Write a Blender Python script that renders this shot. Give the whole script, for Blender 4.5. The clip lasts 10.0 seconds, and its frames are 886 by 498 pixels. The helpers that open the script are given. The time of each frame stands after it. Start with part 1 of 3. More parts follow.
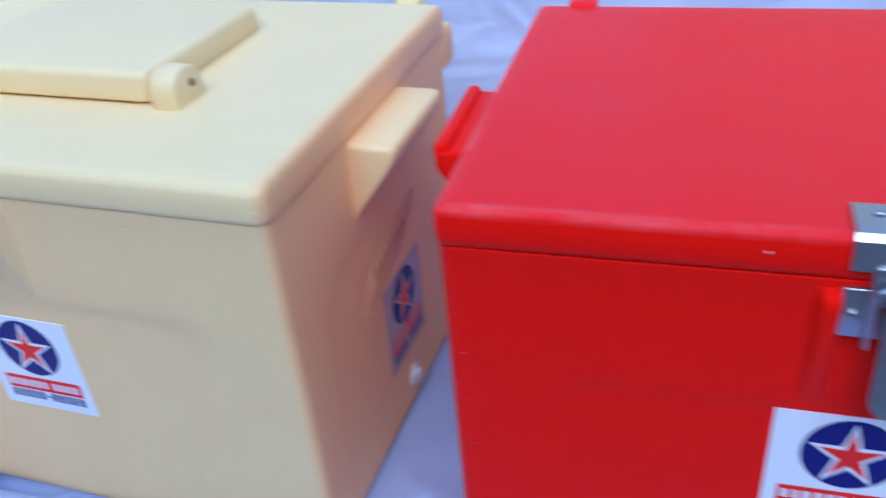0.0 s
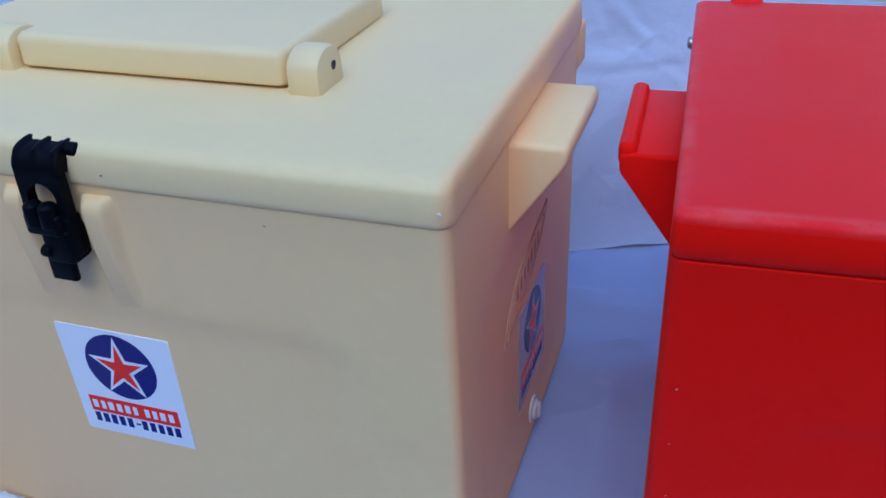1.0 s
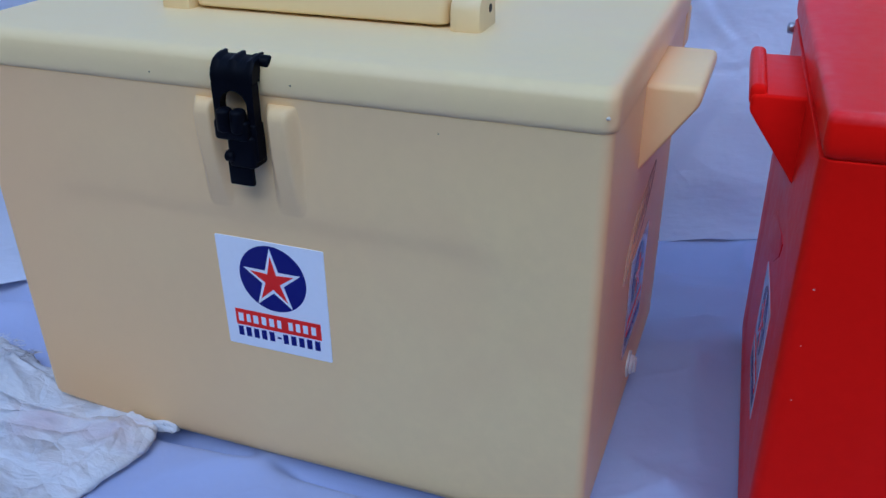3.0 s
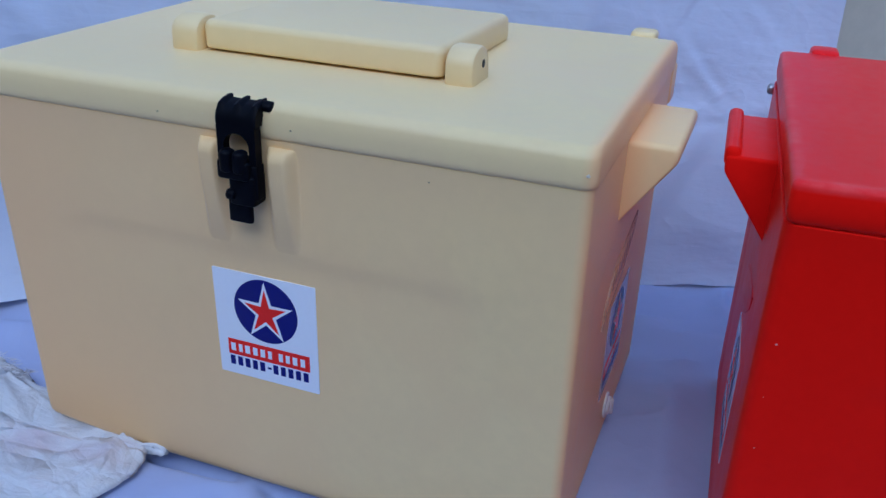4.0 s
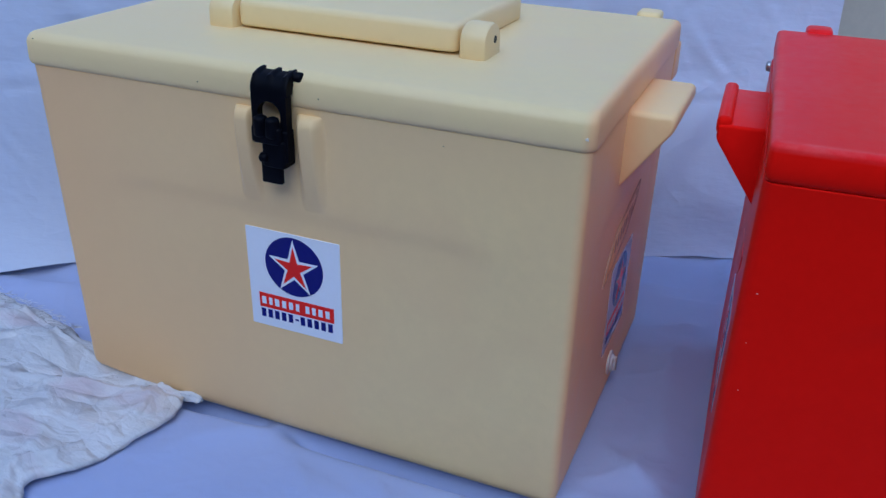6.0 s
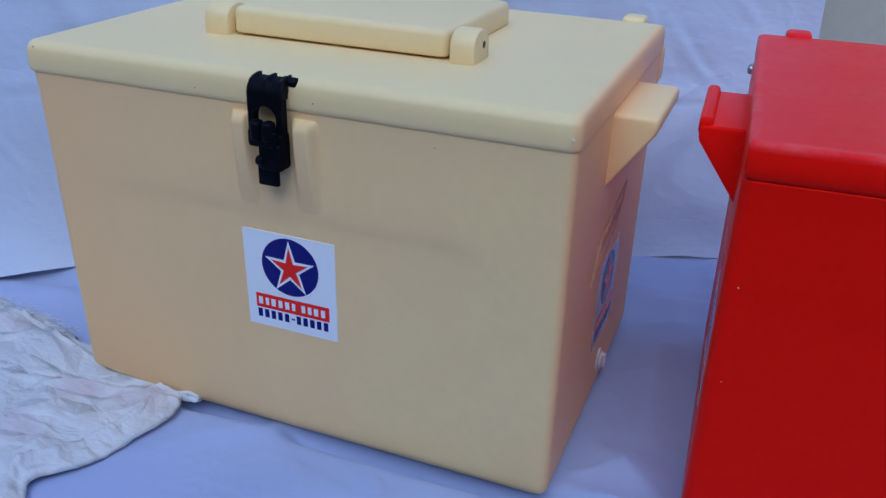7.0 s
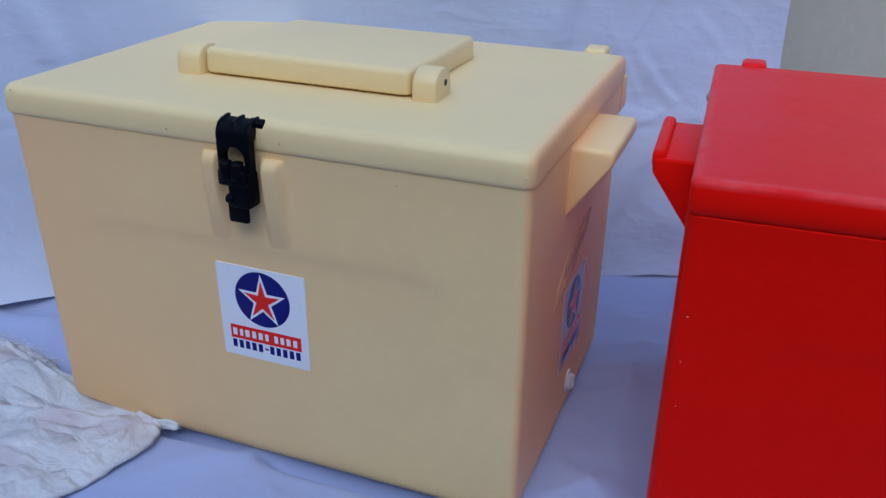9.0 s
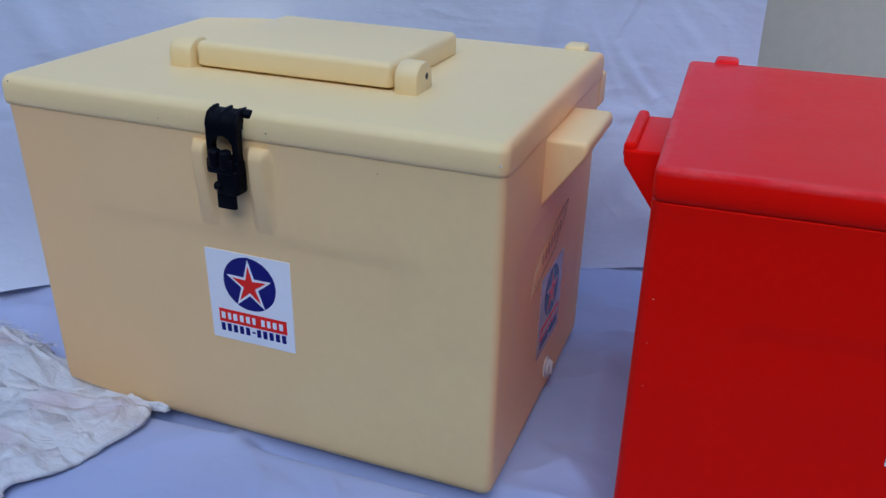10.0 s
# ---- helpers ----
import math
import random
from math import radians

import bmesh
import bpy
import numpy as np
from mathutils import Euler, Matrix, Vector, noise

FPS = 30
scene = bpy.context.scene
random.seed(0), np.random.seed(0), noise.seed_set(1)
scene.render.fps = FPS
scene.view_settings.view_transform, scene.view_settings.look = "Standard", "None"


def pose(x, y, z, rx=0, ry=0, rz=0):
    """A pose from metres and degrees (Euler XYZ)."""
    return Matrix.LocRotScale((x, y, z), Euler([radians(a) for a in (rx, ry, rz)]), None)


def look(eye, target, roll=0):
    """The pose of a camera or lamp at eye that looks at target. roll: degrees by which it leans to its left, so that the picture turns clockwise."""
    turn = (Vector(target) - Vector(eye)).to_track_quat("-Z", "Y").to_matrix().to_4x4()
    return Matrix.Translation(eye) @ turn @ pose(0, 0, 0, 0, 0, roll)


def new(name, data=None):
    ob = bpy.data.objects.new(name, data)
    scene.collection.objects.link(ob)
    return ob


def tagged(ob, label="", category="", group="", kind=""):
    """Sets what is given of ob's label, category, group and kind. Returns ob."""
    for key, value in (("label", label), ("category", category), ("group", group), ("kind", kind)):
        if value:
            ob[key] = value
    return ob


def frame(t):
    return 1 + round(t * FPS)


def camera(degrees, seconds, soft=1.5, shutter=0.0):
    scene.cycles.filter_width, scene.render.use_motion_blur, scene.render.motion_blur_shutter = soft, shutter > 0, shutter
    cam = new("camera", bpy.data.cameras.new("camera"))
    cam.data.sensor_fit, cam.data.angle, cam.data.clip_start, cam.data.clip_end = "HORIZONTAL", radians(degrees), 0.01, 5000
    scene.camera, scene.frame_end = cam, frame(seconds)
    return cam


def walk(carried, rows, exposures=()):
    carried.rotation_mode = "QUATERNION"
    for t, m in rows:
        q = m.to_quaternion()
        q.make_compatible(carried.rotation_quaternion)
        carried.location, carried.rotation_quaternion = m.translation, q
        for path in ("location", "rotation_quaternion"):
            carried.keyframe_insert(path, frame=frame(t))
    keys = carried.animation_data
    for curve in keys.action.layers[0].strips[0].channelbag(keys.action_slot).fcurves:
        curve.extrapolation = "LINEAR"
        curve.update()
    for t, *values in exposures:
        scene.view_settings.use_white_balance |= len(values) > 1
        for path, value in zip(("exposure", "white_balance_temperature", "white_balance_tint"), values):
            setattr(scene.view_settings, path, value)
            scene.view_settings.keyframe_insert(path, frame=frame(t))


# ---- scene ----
cam = camera(53.0, 10.0, soft=1.4, shutter=0.5)
PATH = [
    (0, (0.844, -0.452, 0.667), (0.249, 1.125, -0.409), -5.0),
    (0.3, (0.758, -0.471, 0.666), (0.134, 1.129, -0.36), -4.6),
    (0.5, (0.714, -0.469, 0.652), (0.119, 1.144, -0.371), -3.6),
    (1, (0.692, -0.418, 0.612), (0.108, 1.199, -0.411), -2.8),
    (1.5, (0.663, -0.434, 0.606), (0.005, 1.139, -0.441), -3.5),
    (2, (0.634, -0.487, 0.589), (-0.024, 1.095, -0.443), -3.5),
    (3.3, (0.629, -0.55, 0.553), (0.012, 1.135, -0.33), 0.4),
    (3.5, (0.627, -0.552, 0.561), (0.022, 1.144, -0.31), 0.2),
    (4, (0.644, -0.568, 0.581), (0.024, 1.13, -0.274), 2.2),
    (4.5, (0.662, -0.593, 0.597), (-0.009, 1.09, -0.249), 2.6),
    (5, (0.645, -0.598, 0.596), (-0.024, 1.085, -0.253), 3.0),
    (5.5, (0.652, -0.615, 0.594), (-0.012, 1.062, -0.269), 2.7),
    (6, (0.676, -0.631, 0.588), (0.016, 1.038, -0.294), 2.0),
    (7.5, (0.687, -0.656, 0.594), (0.046, 1.031, -0.268), 1.8),
    (8, (0.693, -0.654, 0.591), (0.056, 1.036, -0.268), 1.8),
    (8.5, (0.701, -0.643, 0.598), (0.058, 1.047, -0.258), 1.3),
    (9, (0.716, -0.659, 0.625), (0.078, 1.035, -0.226), 1.0),
    (9.5, (0.742, -0.7, 0.635), (0.103, 0.997, -0.208), 1.5),
    (10, (0.745, -0.688, 0.627), (0.113, 1.01, -0.221), 1.4),
]

BASE, TINT = 0.72, 6
EXPOSURES = [(t, BASE + e, kelvin, TINT) for t, e, kelvin in ((0, 0.60, 4620), (0.3, 0.38, 4600), (0.5, 0.28, 4560), (1, 0.12, 4480), (1.5, 0.07, 4530), (2, 0.03, 4570), (3.3, -0.01, 4620), (4.0, -0.03, 4630), (4.5, -0.06, 4700), (6.2, -0.05, 4730), (7.5, -0.03, 4840), (8.0, -0.03, 4940), (8.5, -0.04, 5000), (9.0, -0.01, 5090), (10, -0.03, 5140))]
walk(cam, [(t, look(eye, target, roll)) for t, eye, target, roll in PATH], EXPOSURES)

# ---- light: open shade under a bright, soft sky ----
SUN_EL, SUN_AZ = radians(47), radians(169)
world = bpy.data.worlds.new("sky")
scene.world = world
world.use_nodes = True
wn = world.node_tree
sky = wn.nodes.new("ShaderNodeTexSky")
sky.sky_type, sky.sun_disc = "NISHITA", False
sky.sun_elevation, sky.sun_rotation = SUN_EL, SUN_AZ
sky.air_density, sky.dust_density = 1.0, 0.6
wn.nodes["Background"].inputs["Strength"].default_value = 0.15
wn.links.new(sky.outputs["Color"], wn.nodes["Background"].inputs["Color"])

sun_data = bpy.data.lights.new("sun", "SUN")
sun_data.energy, sun_data.angle, sun_data.color = 0.9, radians(55), (1.0, 0.87, 0.70)
sun = new("sun", sun_data)
toward = Vector((math.cos(SUN_EL) * math.sin(SUN_AZ), math.cos(SUN_EL) * math.cos(SUN_AZ), math.sin(SUN_EL)))
sun.matrix_world = look(toward * 10, (0, 0, 0))


# ---- materials ----
def shader(name, rough=0.5, metal=0.0, spec=0.5):
    m = bpy.data.materials.new(name)
    m.use_nodes = True
    b = m.node_tree.nodes["Principled BSDF"]
    b.inputs["Roughness"].default_value = rough
    b.inputs["Metallic"].default_value = metal
    b.inputs["Specular IOR Level"].default_value = spec
    return m, m.node_tree, b


def noise_tex(nt, scale, detail=4.0, rough=0.55, stretch=(1, 1, 1), distort=0.0):
    co = nt.nodes.new("ShaderNodeTexCoord")
    mp = nt.nodes.new("ShaderNodeMapping")
    mp.inputs["Scale"].default_value = stretch
    n = nt.nodes.new("ShaderNodeTexNoise")
    n.inputs["Scale"].default_value = scale
    n.inputs["Detail"].default_value = detail
    n.inputs["Roughness"].default_value = rough
    n.inputs["Distortion"].default_value = distort
    nt.links.new(co.outputs["Object"], mp.inputs["Vector"])
    nt.links.new(mp.outputs["Vector"], n.inputs["Vector"])
    return n.outputs["Fac"]


def ramp(nt, fac, stops):
    r = nt.nodes.new("ShaderNodeValToRGB")
    els = r.color_ramp.elements
    while len(els) < len(stops):
        els.new(0.5)
    for e, (p, c) in zip(els, stops):
        e.position = p
        e.color = (*c, 1) if len(c) == 3 else c
    nt.links.new(fac, r.inputs["Fac"])
    return r.outputs["Color"]


def mix(nt, a, b, fac, mode="MIX"):
    m = nt.nodes.new("ShaderNodeMix")
    m.data_type, m.blend_type = "RGBA", mode
    for key, v in (("Factor", fac), ("A", a), ("B", b)):
        sock = [s for s in m.inputs if s.name == key and s.enabled][0]
        if isinstance(v, (int, float)):
            sock.default_value = v
        elif isinstance(v, tuple):
            sock.default_value = (*v, 1)
        else:
            nt.links.new(v, sock)
    return [s for s in m.outputs if s.enabled][0]


def bump(nt, b, heights):
    prev = None
    for h, strength, dist in heights:
        n = nt.nodes.new("ShaderNodeBump")
        n.inputs["Strength"].default_value = strength
        n.inputs["Distance"].default_value = dist
        nt.links.new(h, n.inputs["Height"])
        if prev:
            nt.links.new(prev, n.inputs["Normal"])
        prev = n.outputs["Normal"]
    nt.links.new(prev, b.inputs["Normal"])


def moulded_plastic(name, col, col2, rough, scuff, spec, gloss_tint=(1, 1, 1), end_tint=None, mottle=None):
    """Rotomoulded polyethylene: soft mottling, an eggshell skin, faint pale scuffs."""
    m, nt, b = shader(name, rough)
    big = noise_tex(nt, 4.5, 3.0)
    small = noise_tex(nt, 90.0, 5.0)
    c = ramp(nt, big, [(0.3, col), (0.7, col2)])
    c = mix(nt, c, ramp(nt, small, [(0.35, (0.975, 0.975, 0.975)), (0.65, (1.0, 1.0, 1.0))]), 1.0, "MULTIPLY")
    if mottle:   # handling and weather have left soft, dull blotches
        blot = ramp(nt, noise_tex(nt, 11.0, 5.0, 0.6, (1, 1, 1), 0.4), [(0.42, (0, 0, 0)), (0.66, (1, 1, 1))])
        c = mix(nt, c, mottle, mix(nt, (0, 0, 0), blot, 0.6))
    if end_tint:   # pink tint grows unevenly towards one end, orange towards the other
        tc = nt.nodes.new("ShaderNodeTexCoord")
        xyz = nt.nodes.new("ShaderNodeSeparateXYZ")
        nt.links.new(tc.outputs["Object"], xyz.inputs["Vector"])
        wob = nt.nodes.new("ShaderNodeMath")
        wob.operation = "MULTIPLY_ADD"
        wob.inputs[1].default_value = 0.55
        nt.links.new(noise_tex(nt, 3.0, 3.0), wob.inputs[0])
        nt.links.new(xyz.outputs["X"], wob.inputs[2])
        c = mix(nt, c, end_tint, mix(nt, (0, 0, 0), ramp(nt, wob.outputs["Value"], [(0.25, (1, 1, 1)), (0.72, (0, 0, 0))]), 0.80))
        # orange right end: warm light bounced onto it, put into the plastic's colour
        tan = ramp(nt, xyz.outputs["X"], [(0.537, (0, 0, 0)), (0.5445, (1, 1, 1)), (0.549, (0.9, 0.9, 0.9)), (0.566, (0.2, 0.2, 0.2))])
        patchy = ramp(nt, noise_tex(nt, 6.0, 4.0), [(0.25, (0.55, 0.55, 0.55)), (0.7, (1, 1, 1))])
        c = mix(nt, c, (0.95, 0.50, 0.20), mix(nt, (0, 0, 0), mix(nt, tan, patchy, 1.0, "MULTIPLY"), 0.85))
    if scuff:
        marks = ramp(nt, noise_tex(nt, 38.0, 6.0, 0.75, (1, 3, 0.6), 0.6), [(0.70, (0, 0, 0)), (0.76, (1, 1, 1))])
        c = mix(nt, c, scuff, mix(nt, (0, 0, 0), marks, 0.22))
    nt.links.new(c, b.inputs["Base Color"])
    b.inputs["Specular IOR Level"].default_value = spec
    b.inputs["Specular Tint"].default_value = (*gloss_tint, 1)
    rr = nt.nodes.new("ShaderNodeMapRange")
    rr.inputs["To Min"].default_value, rr.inputs["To Max"].default_value = rough - 0.07, rough + 0.1
    nt.links.new(small, rr.inputs["Value"])
    nt.links.new(rr.outputs["Result"], b.inputs["Roughness"])
    bump(nt, b, [(noise_tex(nt, 3.2, 2.0), 0.5, 0.012), (noise_tex(nt, 14.0, 2.0), 0.12, 0.002), (noise_tex(nt, 420.0, 3.0), 0.06, 0.0004)])
    return m


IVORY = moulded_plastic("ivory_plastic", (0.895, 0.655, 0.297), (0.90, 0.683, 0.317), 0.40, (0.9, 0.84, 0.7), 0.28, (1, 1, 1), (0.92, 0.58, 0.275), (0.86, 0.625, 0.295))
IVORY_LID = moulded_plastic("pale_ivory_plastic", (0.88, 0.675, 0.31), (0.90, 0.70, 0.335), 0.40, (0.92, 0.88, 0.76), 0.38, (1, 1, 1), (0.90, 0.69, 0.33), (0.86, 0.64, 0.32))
RED = moulded_plastic("red_plastic", (0.80, 0.0035, 0.0002), (0.83, 0.0045, 0.0003), 0.36, None, 0.20, (1.0, 0.05, 0.03))


def worn_sheen_lid():
    """The red plastic with its front rim rubbed pale and sky sheen painted on its top."""
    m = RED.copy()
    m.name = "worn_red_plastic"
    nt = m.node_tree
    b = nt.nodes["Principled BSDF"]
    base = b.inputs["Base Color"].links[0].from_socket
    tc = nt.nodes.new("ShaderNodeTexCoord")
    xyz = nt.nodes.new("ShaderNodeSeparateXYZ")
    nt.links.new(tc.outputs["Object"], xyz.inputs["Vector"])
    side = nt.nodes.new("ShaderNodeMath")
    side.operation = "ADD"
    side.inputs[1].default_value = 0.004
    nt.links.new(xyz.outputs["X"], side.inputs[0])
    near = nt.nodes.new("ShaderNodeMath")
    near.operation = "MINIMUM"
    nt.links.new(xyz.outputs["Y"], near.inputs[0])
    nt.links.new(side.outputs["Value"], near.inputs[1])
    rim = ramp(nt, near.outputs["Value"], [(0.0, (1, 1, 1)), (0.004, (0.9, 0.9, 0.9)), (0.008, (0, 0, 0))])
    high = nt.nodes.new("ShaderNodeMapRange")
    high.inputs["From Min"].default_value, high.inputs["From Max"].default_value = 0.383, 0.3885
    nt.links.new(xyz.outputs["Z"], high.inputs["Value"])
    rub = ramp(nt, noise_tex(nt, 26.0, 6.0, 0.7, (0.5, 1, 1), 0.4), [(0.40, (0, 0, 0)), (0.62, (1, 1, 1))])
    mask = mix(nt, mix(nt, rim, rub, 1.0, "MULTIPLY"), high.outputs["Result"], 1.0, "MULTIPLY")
    # pale blue mixed into the top's colour stands for reflected sky
    sky_sheen = ramp(nt, noise_tex(nt, 5.0, 5.0, 0.6), [(0.3, (0.020, 0.020, 0.020)), (0.7, (0.042, 0.042, 0.042))])
    c = mix(nt, base, (0.50, 0.50, 0.74), mix(nt, (0, 0, 0), sky_sheen, high.outputs["Result"]))
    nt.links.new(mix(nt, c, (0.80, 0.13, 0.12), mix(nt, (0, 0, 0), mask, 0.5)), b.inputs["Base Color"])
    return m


RED_LID = worn_sheen_lid()


def cloth(name, col, col2, scale, rough=0.85):
    """Plain white sheeting: woven thread, soft creases, faint grey soiling."""
    m, nt, b = shader(name, rough, 0.0, 0.25)
    soil = noise_tex(nt, 3.2, 5.0, 0.6)
    c = ramp(nt, soil, [(0.3, col2), (0.65, col)])
    nt.links.new(c, b.inputs["Base Color"])
    crease = noise_tex(nt, 4.0, 4.0, 0.5, (1, 1, 1.3), 0.4)
    fine = noise_tex(nt, 60.0, 4.0, 0.6, (1, 1, 1), 0.5)
    ridge = ramp(nt, noise_tex(nt, 4.5, 3.0, 0.5, (1, 1, 1.4), 0.6), [(0.42, (0, 0, 0)), (0.5, (1, 1, 1)), (0.58, (0, 0, 0))])
    crimp = noise_tex(nt, 48.0, 4.0, 0.6, (0.6, 0.6, 1.5), 1.2)
    rumple = noise_tex(nt, 26.0, 3.0, 0.5, (0.6, 0.6, 2.0), 0.2)
    bump(nt, b, [(crease, 0.3, 0.02 * scale), (ridge, 0.13, 0.006 * scale), (rumple, 0.34, 0.004 * scale), (crimp, 0.22, 0.002 * scale), (fine, 0.10, 0.0015)])
    b.inputs["Sheen Weight"].default_value = 0.15
    return m


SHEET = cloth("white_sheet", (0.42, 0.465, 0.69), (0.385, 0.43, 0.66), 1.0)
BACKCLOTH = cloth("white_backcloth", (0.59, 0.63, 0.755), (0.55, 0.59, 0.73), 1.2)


def sack_material():
    """Crumpled woven polypropylene, slightly shiny, greyish white with a faded pink print."""
    m, nt, b = shader("woven_sack", 0.36, 0.0, 0.5)
    soil = noise_tex(nt, 14.0, 6.0, 0.65)
    c = ramp(nt, soil, [(0.3, (0.57, 0.565, 0.57)), (0.6, (0.69, 0.68, 0.685))])
    pink = ramp(nt, noise_tex(nt, 7.0, 3.0, 0.5, (1, 2.2, 1)), [(0.55, (0, 0, 0)), (0.68, (1, 1, 1))])
    c = mix(nt, c, (0.56, 0.44, 0.46), mix(nt, (0, 0, 0), pink, 0.75))
    thread = ramp(nt, noise_tex(nt, 60.0, 4.0, 0.7, (1, 9, 1)), [(0.35, (0.95, 0.945, 0.945)), (0.62, (1.04, 1.04, 1.04))])
    c = mix(nt, c, thread, 1.0, "MULTIPLY")
    nt.links.new(c, b.inputs["Base Color"])

    def facets(scale, seed):
        co = nt.nodes.new("ShaderNodeTexCoord")
        warp = nt.nodes.new("ShaderNodeTexNoise")
        warp.inputs["Scale"].default_value, warp.inputs["Detail"].default_value = scale * 0.5, 2.0
        add = nt.nodes.new("ShaderNodeVectorMath")
        add.operation = "MULTIPLY_ADD"
        add.inputs[1].default_value = (0.05, 0.05, 0.05)
        vo = nt.nodes.new("ShaderNodeTexVoronoi")
        vo.feature = "DISTANCE_TO_EDGE"
        vo.inputs["Scale"].default_value = scale
        mp = nt.nodes.new("ShaderNodeMapping")
        mp.inputs["Rotation"].default_value = (0, 0, seed)
        mp.inputs["Scale"].default_value = (1, 1.7, 1)
        nt.links.new(co.outputs["Object"], warp.inputs["Vector"])
        nt.links.new(warp.outputs["Color"], add.inputs[0])
        nt.links.new(co.outputs["Object"], add.inputs[2])
        nt.links.new(add.outputs["Vector"], mp.inputs["Vector"])
        nt.links.new(mp.outputs["Vector"], vo.inputs["Vector"])
        return vo.outputs["Distance"]
    weave = nt.nodes.new("ShaderNodeTexChecker")
    weave.inputs["Scale"].default_value = 500.0
    tc = nt.nodes.new("ShaderNodeTexCoord")
    nt.links.new(tc.outputs["Object"], weave.inputs["Vector"])
    bump(nt, b, [(facets(9.0, 0.6), 0.75, 0.030), (facets(20.0, 1.9), 0.6, 0.014), (facets(44.0, 0.9), 0.3, 0.006), (facets(95.0, 2.4), 0.2, 0.002), (noise_tex(nt, 140.0, 4.0), 0.08, 0.001), (weave.outputs["Fac"], 0.1, 0.0003)])
    return m


SACK = sack_material()


def plain(name, col, rough, metal=0.0, grain=60.0, depth=0.06, bumpy=0.08, spec=0.5):
    m, nt, b = shader(name, rough, metal, spec)
    n = noise_tex(nt, grain, 5.0, 0.6)
    dark = tuple(c * (1 - depth) for c in col)
    nt.links.new(ramp(nt, n, [(0.3, dark), (0.7, col)]), b.inputs["Base Color"])
    bump(nt, b, [(n, bumpy, 0.001)])
    return m


RUBBER = plain("black_rubber", (0.0022, 0.0024, 0.0050), 0.5, 0.0, 120.0, 0.3, 0.15, 0.09)
STEEL = plain("galvanised_steel", (0.52, 0.53, 0.54), 0.34, 1.0, 90.0, 0.15, 0.08)
PAPER = plain("white_label_paper", (0.90, 0.90, 0.91), 0.14, 0.0, 200.0, 0.02, 0.02)
# white label paper darkened to pink: the red box's bounce light, painted in
RED_LIT_PAPER = plain("red_lit_label_paper", (0.52, 0.37, 0.35), 0.12, 0.0, 120.0, 0.06, 0.02)
NAVY = plain("navy_ink", (0.009, 0.008, 0.16), 0.24, 0.0, 200.0, 0.05, 0.01, 0.25)
INK_RED = plain("red_ink", (0.80, 0.016, 0.008), 0.24, 0.0, 200.0, 0.05, 0.01, 0.25)
PLUG = plain("white_plug_plastic", (0.72, 0.68, 0.66), 0.4, 0.0, 90.0, 0.05, 0.04)
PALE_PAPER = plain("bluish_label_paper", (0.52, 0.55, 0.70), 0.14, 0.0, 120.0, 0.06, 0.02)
GRIME = plain("brown_grime", (0.50, 0.29, 0.19), 0.6)
SPECK = plain("dried_dirt", (0.13, 0.10, 0.065), 0.8)
IVORY_CHIP = plain("chipped_ivory_plastic", (0.90, 0.80, 0.62), 0.5)
CHIP = plain("chipped_red_plastic", (0.75, 0.38, 0.34), 0.5)
HOLE = plain("dark_pin_hole", (0.03, 0.028, 0.025), 0.7)


def wall_paint():
    m, nt, b = shader("grey_wall_paint", 0.8)
    big, small = noise_tex(nt, 1.6, 5.0), noise_tex(nt, 45.0, 5.0)
    c = ramp(nt, big, [(0.3, (0.56, 0.50, 0.40)), (0.7, (0.62, 0.555, 0.45))])
    c = mix(nt, c, ramp(nt, small, [(0.3, (0.93, 0.93, 0.93)), (0.7, (1, 1, 1))]), 1.0, "MULTIPLY")
    nt.links.new(c, b.inputs["Base Color"])
    bump(nt, b, [(small, 0.3, 0.003)])
    return m


def concrete():
    m, nt, b = shader("concrete_ground", 0.85)
    big, small = noise_tex(nt, 0.8, 6.0), noise_tex(nt, 30.0, 6.0)
    c = ramp(nt, big, [(0.3, (0.15, 0.145, 0.14)), (0.7, (0.20, 0.195, 0.185))])
    c = mix(nt, c, ramp(nt, small, [(0.3, (0.85, 0.85, 0.85)), (0.7, (1, 1, 1))]), 1.0, "MULTIPLY")
    nt.links.new(c, b.inputs["Base Color"])
    bump(nt, b, [(small, 0.4, 0.004)])
    return m


WALL, CONCRETE = wall_paint(), concrete()
TAN_WALL = plain("tan_plaster", (0.56, 0.34, 0.18), 0.85, 0.0, 12.0, 0.2, 0.3)
DARK_WALL = plain("dark_plaster", (0.10, 0.095, 0.09), 0.85, 0.0, 12.0, 0.3, 0.3)


# ---- mesh tools ----
def part(name, bm, material, parent=None, label="", sharp=35):
    me = bpy.data.meshes.new(name)
    bmesh.ops.recalc_face_normals(bm, faces=bm.faces)
    bm.to_mesh(me)
    bm.free()
    me.materials.append(material)
    me.shade_smooth()
    me.set_sharp_from_angle(angle=radians(sharp))
    ob = new(name, me)
    ob.parent = parent
    if label:
        ob["label"] = label
    return ob


def skin(rings, cap=True):
    """A closed skin over rings of points, all of one count."""
    bm = bmesh.new()
    vs = [[bm.verts.new(p) for p in r] for r in rings]
    n = len(vs[0])
    for a, b in zip(vs, vs[1:]):
        for k in range(n):
            bm.faces.new((a[k], a[(k + 1) % n], b[(k + 1) % n], b[k]))
    if cap:
        bm.faces.new(vs[0][::-1])
        bm.faces.new(vs[-1])
    return bm


